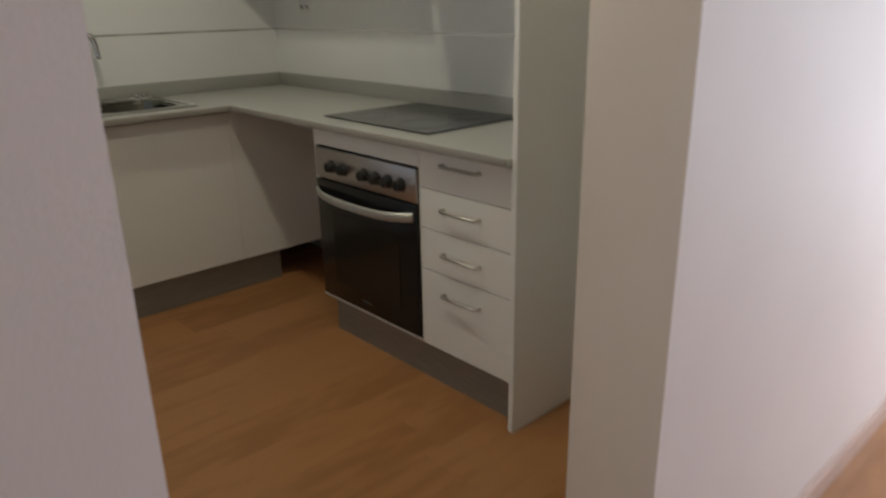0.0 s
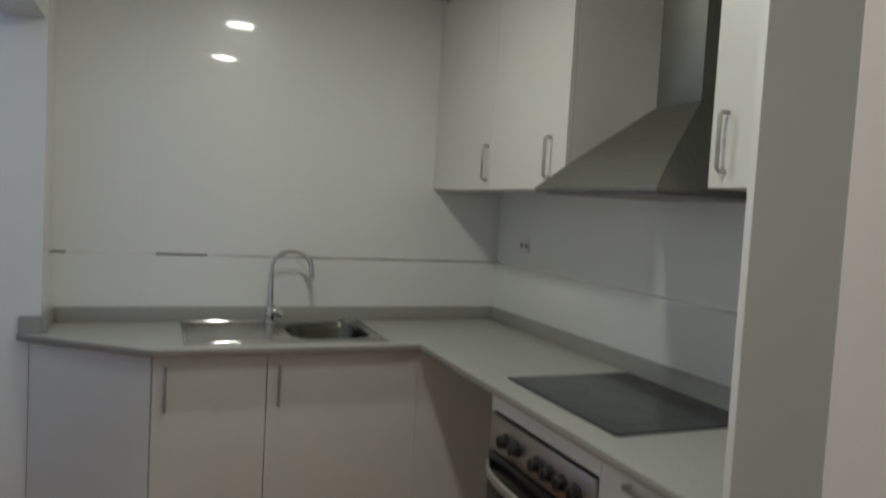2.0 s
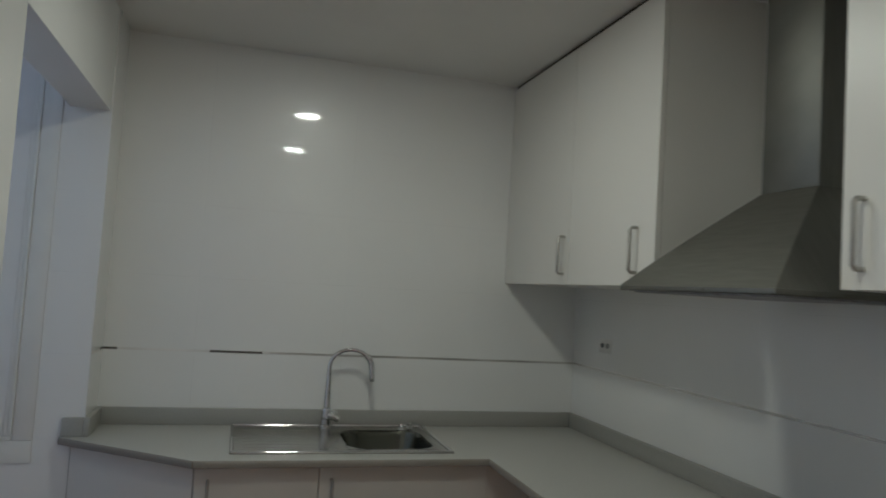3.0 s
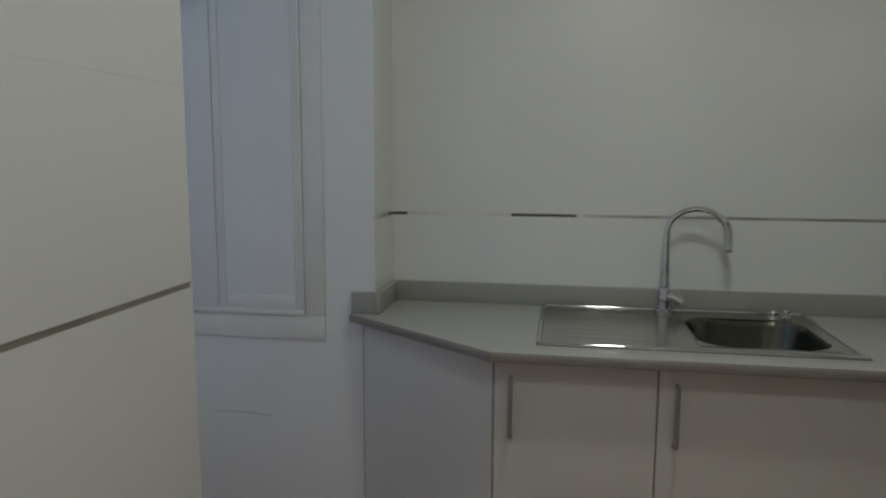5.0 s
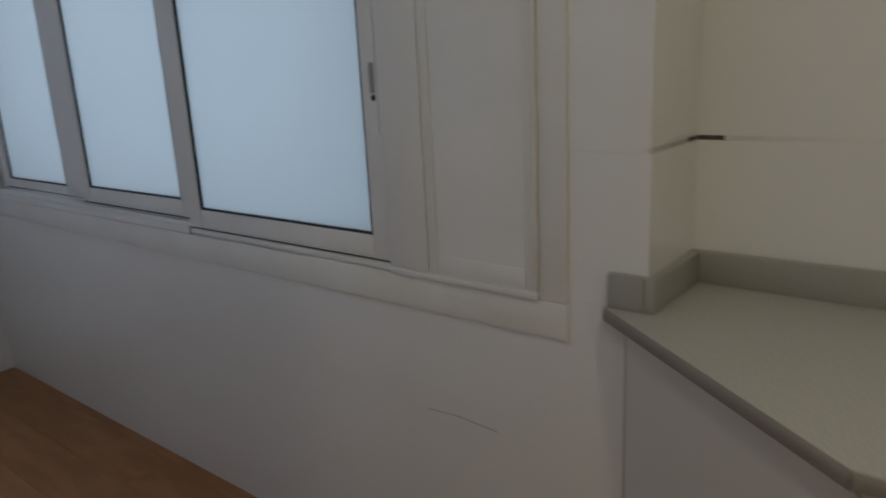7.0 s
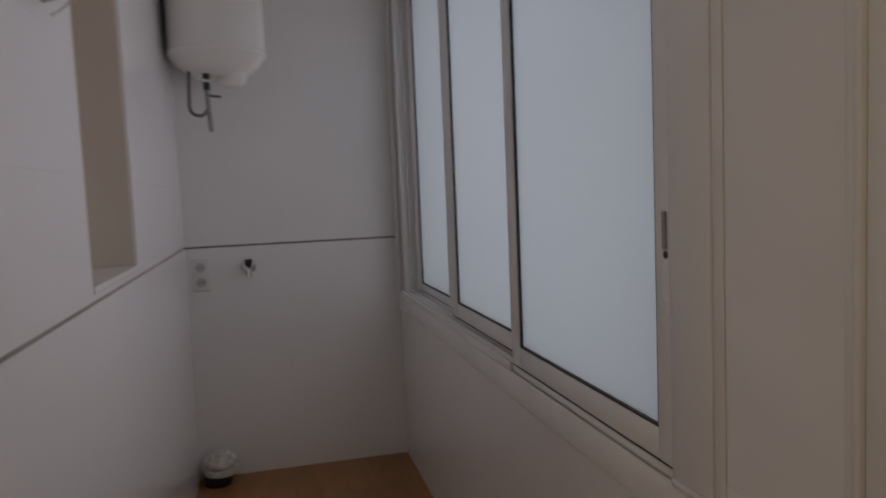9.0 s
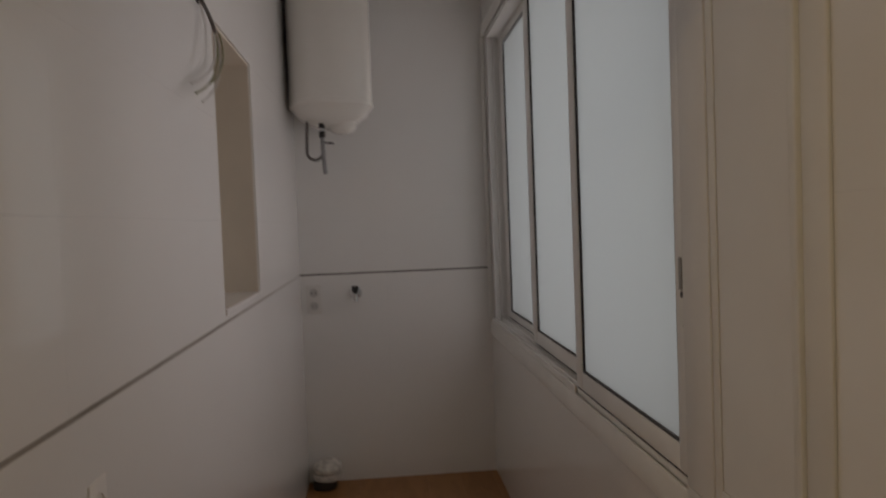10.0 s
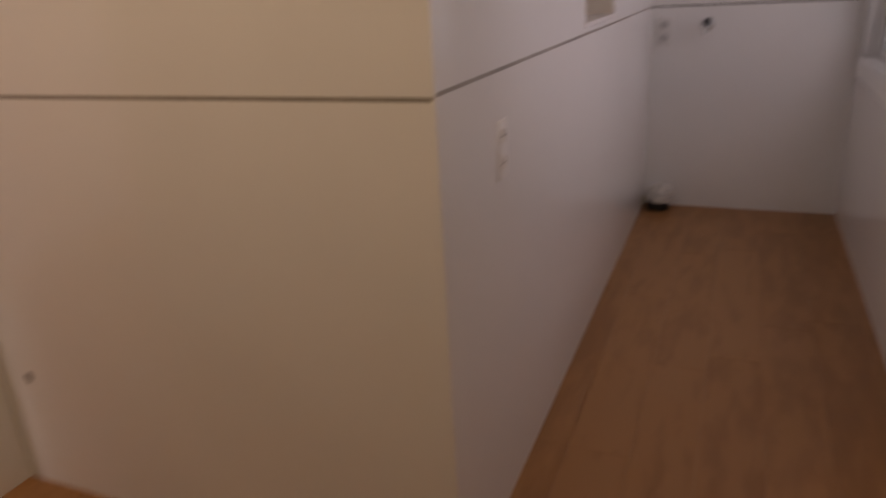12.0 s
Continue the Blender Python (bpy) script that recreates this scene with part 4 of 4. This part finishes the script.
def tile_mesh(w, h):
    key = (round(w, 4), round(h, 4))
    if key not in TILE_MESH:
        c = 0.00008
        v = [(0, 0, 0), (w, 0, 0), (w, h, 0), (0, h, 0), (c, c, TH), (w - c, c, TH), (w - c, h - c, TH), (c, h - c, TH)]
        me = bpy.data.meshes.new("tile")
        me.from_pydata(v, [], [(4, 5, 6, 7), (0, 1, 5, 4), (1, 2, 6, 5), (2, 3, 7, 6), (3, 0, 4, 7)])
        me.materials.append(TILE)
        TILE_MESH[key] = me
    return TILE_MESH[key]


def cut(rects, hole):
    out = []
    for a0, a1, b0, b1 in rects:
        h0, h1, g0, g1 = hole
        if h0 >= a1 or h1 <= a0 or g0 >= b1 or g1 <= b0:
            out.append((a0, a1, b0, b1))
            continue
        if g0 > b0:
            out.append((a0, a1, b0, g0))
        if g1 < b1:
            out.append((a0, a1, g1, b1))
        m0, m1 = max(b0, g0), min(b1, g1)
        if h0 > a0:
            out.append((a0, h0, m0, m1))
        if h1 < a1:
            out.append((h1, a1, m0, m1))
    return out


def tile_wall(wall, start, udir, normal, length, top, holes=(), shift=0.0, strip=PALE_STRIP, bands=(), drop=0.0):
    """Tiles of 0.60 m with a metal strip, from start along udir; the tile backs lie on the wall."""
    o, u, n = Vector(start), Vector(udir), Vector(normal)
    frame_m = Matrix((u, Vector((0, 0, 1)), n)).transposed().to_4x4()
    rows = [(i * (ROW - drop / 4), (i + 1) * (ROW - drop / 4)) for i in range(4)]
    z = (STRIP_Z1 if strip else STRIP_Z0) - drop
    while z < top - 0.02:
        rows.append((z, min(z + 0.296, top)))
        z += 0.296
    g = 0.00002
    for r0, r1 in rows:
        x = -shift
        while x < length - 0.001:
            rects = [(max(0, x) + g, min(length, x + TILE_W) - g, r0 + g, r1 - g)]
            for h in holes:
                rects = cut(rects, h)
            for a0, a1, b0, b1 in rects:
                if a1 - a0 > 0.004 and b1 - b0 > 0.004:
                    t = new("tile", tile_mesh(a1 - a0, b1 - b0))
                    t.parent = wall
                    t.matrix_basis = Matrix.Translation(o + u * a0 + Vector((0, 0, b0))) @ frame_m
            x += TILE_W
    if strip:
        spans = [(0.0, length, STRIP_Z0 - drop, STRIP_Z1 - drop)]
        for h in holes:
            spans = cut(spans, h)
        runs = bands or [(a0, a1, strip) for a0, a1, b0, b1 in spans if b1 - b0 > 0.008 and a1 - a0 > 0.01]
        for a0, a1, metal in runs:
            if a1 > a0:
                c0, c1 = o + u * a0 + Vector((0, 0, STRIP_Z0 - drop)), o + u * a1 + n * (TH - 0.001) + Vector((0, 0, STRIP_Z1 - drop))
                lo = [min(p, q) for p, q in zip(c0, c1)]
                hi = [max(p, q) for p, q in zip(c0, c1)]
                part("metal_strip", box(lo, hi), metal, wall, "thin metal strip, reflections painted on in places, between tile rows")


# The bands fix dark and pale reflections onto the strip as separate colours.
tile_wall(wall_sink, (HOB_X, SINK_Y + TH, 0), (-1, 0, 0), (0, -1, 0), HOB_X - LEFT_X, CEIL, shift=0.1,
          bands=[(0.0, 1.40, STRIP), (1.40, 1.43, PALE_STRIP), (1.43, 1.64, DARK_STRIP), (1.64, 1.99, PALE_STRIP), (1.99, HOB_X - LEFT_X, DARK_STRIP)])
tile_wall(wall_hob, (HOB_X + TH, FRONT_IN + 0.001, 0), (0, 1, 0), (-1, 0, 0), SINK_Y - FRONT_IN - 0.001, CEIL, shift=0.25, strip=BRIGHT_STRIP)
# The dark corner reflection carries on round the return as a painted band.
tile_wall(wall_window, (LEFT_X - TH, SINK_Y, 0), (0, -1, 0), (1, 0, 0), SINK_Y - WIN_Y, CEIL,
          bands=[(0.0, 0.05, DARK_STRIP), (0.05, SINK_Y - WIN_Y, STRIP)])
tile_wall(wall_window, (LEFT_X, WIN_Y + TH, 0), (-1, 0, 0), (0, -1, 0), LEFT_X - FAR_X, NOOK_TOP, [(LEFT_X + 2.14, LEFT_X + 5.28, 0.825, 2.57)], shift=0.07, strip=None)
tile_wall(wall_far, (FAR_X - TH, WIN_Y, 0), (0, -1, 0), (1, 0, 0), WIN_Y - NOOK_Y, NOOK_TOP, strip=DARK_STRIP)
tile_wall(wall_nook, (FAR_X, NOOK_Y - TH, 0), (1, 0, 0), (0, 1, 0), LEFT_X - FAR_X - 0.0005, NOOK_TOP, [(nx0 - FAR_X, nx1 - FAR_X, nz0, nz1)], strip=GREY_STRIP)
tile_wall(wall_left, (LEFT_X - TH, NOOK_Y - 0.0005, 0), (0, -1, 0), (1, 0, 0), NOOK_Y - FRONT_IN - 0.001, CEIL, strip=GREY_STRIP, drop=0.008)
tile_wall(wall_front, (LEFT_X + 0.001, FRONT_IN, 0), (1, 0, 0), (0, 1, 0), DOOR_L - LEFT_X - 0.002, CEIL, strip=DARK_STRIP)
tile_wall(wall_front, (DOOR_R + 0.03, FRONT_IN, 0), (1, 0, 0), (0, 1, 0), HOB_X - DOOR_R - 0.036, CEIL, strip=None)

own = lathe([(0, 0.004), (0.010, 0.0035), (0.016, 0.001), (0.017, 0)], (LEFT_X - 0.0002, -2.62, 0.378), 12, axis="x")
part("grey_mark", own, GREYPIPE, wall_left, "small grey mark low on the wall tile", True)
part("scuff_mark", tube([(-2.52, WIN_Y - 0.0002, 0.546), (-2.43, WIN_Y - 0.0002, 0.551), (-2.316, WIN_Y - 0.0002, 0.544)], 0.0009, 5), GREY_STRIP, wall_window, "faint grey scuff on the wall tile")

# ---- floor boards ----
PLANK_W, PLANK_L = 0.19, 1.20
PLANK_MESH = {}


def plank_mesh(w, h):
    key = (round(w, 3), round(h, 3))
    if key not in PLANK_MESH:
        c = 0.0006
        v = [(0, 0, -0.008), (w, 0, -0.008), (w, h, -0.008), (0, h, -0.008), (0, 0, -c), (w, 0, -c), (w, h, -c), (0, h, -c),
             (c, c, 0), (w - c, c, 0), (w - c, h - c, 0), (c, h - c, 0)]
        f = [(8, 9, 10, 11)]
        for i in range(4):
            j = (i + 1) % 4
            f += [(i, j, 4 + j, 4 + i), (4 + i, 4 + j, 8 + j, 8 + i)]
        me = bpy.data.meshes.new("board")
        me.from_pydata(v, [], f)
        me.materials.append(WOOD)
        PLANK_MESH[key] = me
    return PLANK_MESH[key]


rng = random.Random(4)
y = -4.60
while y < 0.02:
    if y > -1.44:
        spans = [(-5.33, 0.11)]
    elif y > -2.80:
        spans = [(-2.09, 0.11), (0.37, 2.26)] if y < -1.69 else [(-2.09, 0.11)]
    else:
        spans = [(-3.62, 2.26)]
    start = -5.33 - rng.uniform(0.1, 1.1)
    for s0, s1 in spans:
        x = start
        while x < s1:
            x0, x1 = max(x, s0), min(x + PLANK_L, s1)
            if x1 - x0 > 0.03:
                b = new("board", plank_mesh(x1 - x0 - 0.0006, PLANK_W - 0.0006))
                b.parent = floor
                b.location = (x0, y, 0.0)
            x += PLANK_L
    y += PLANK_W
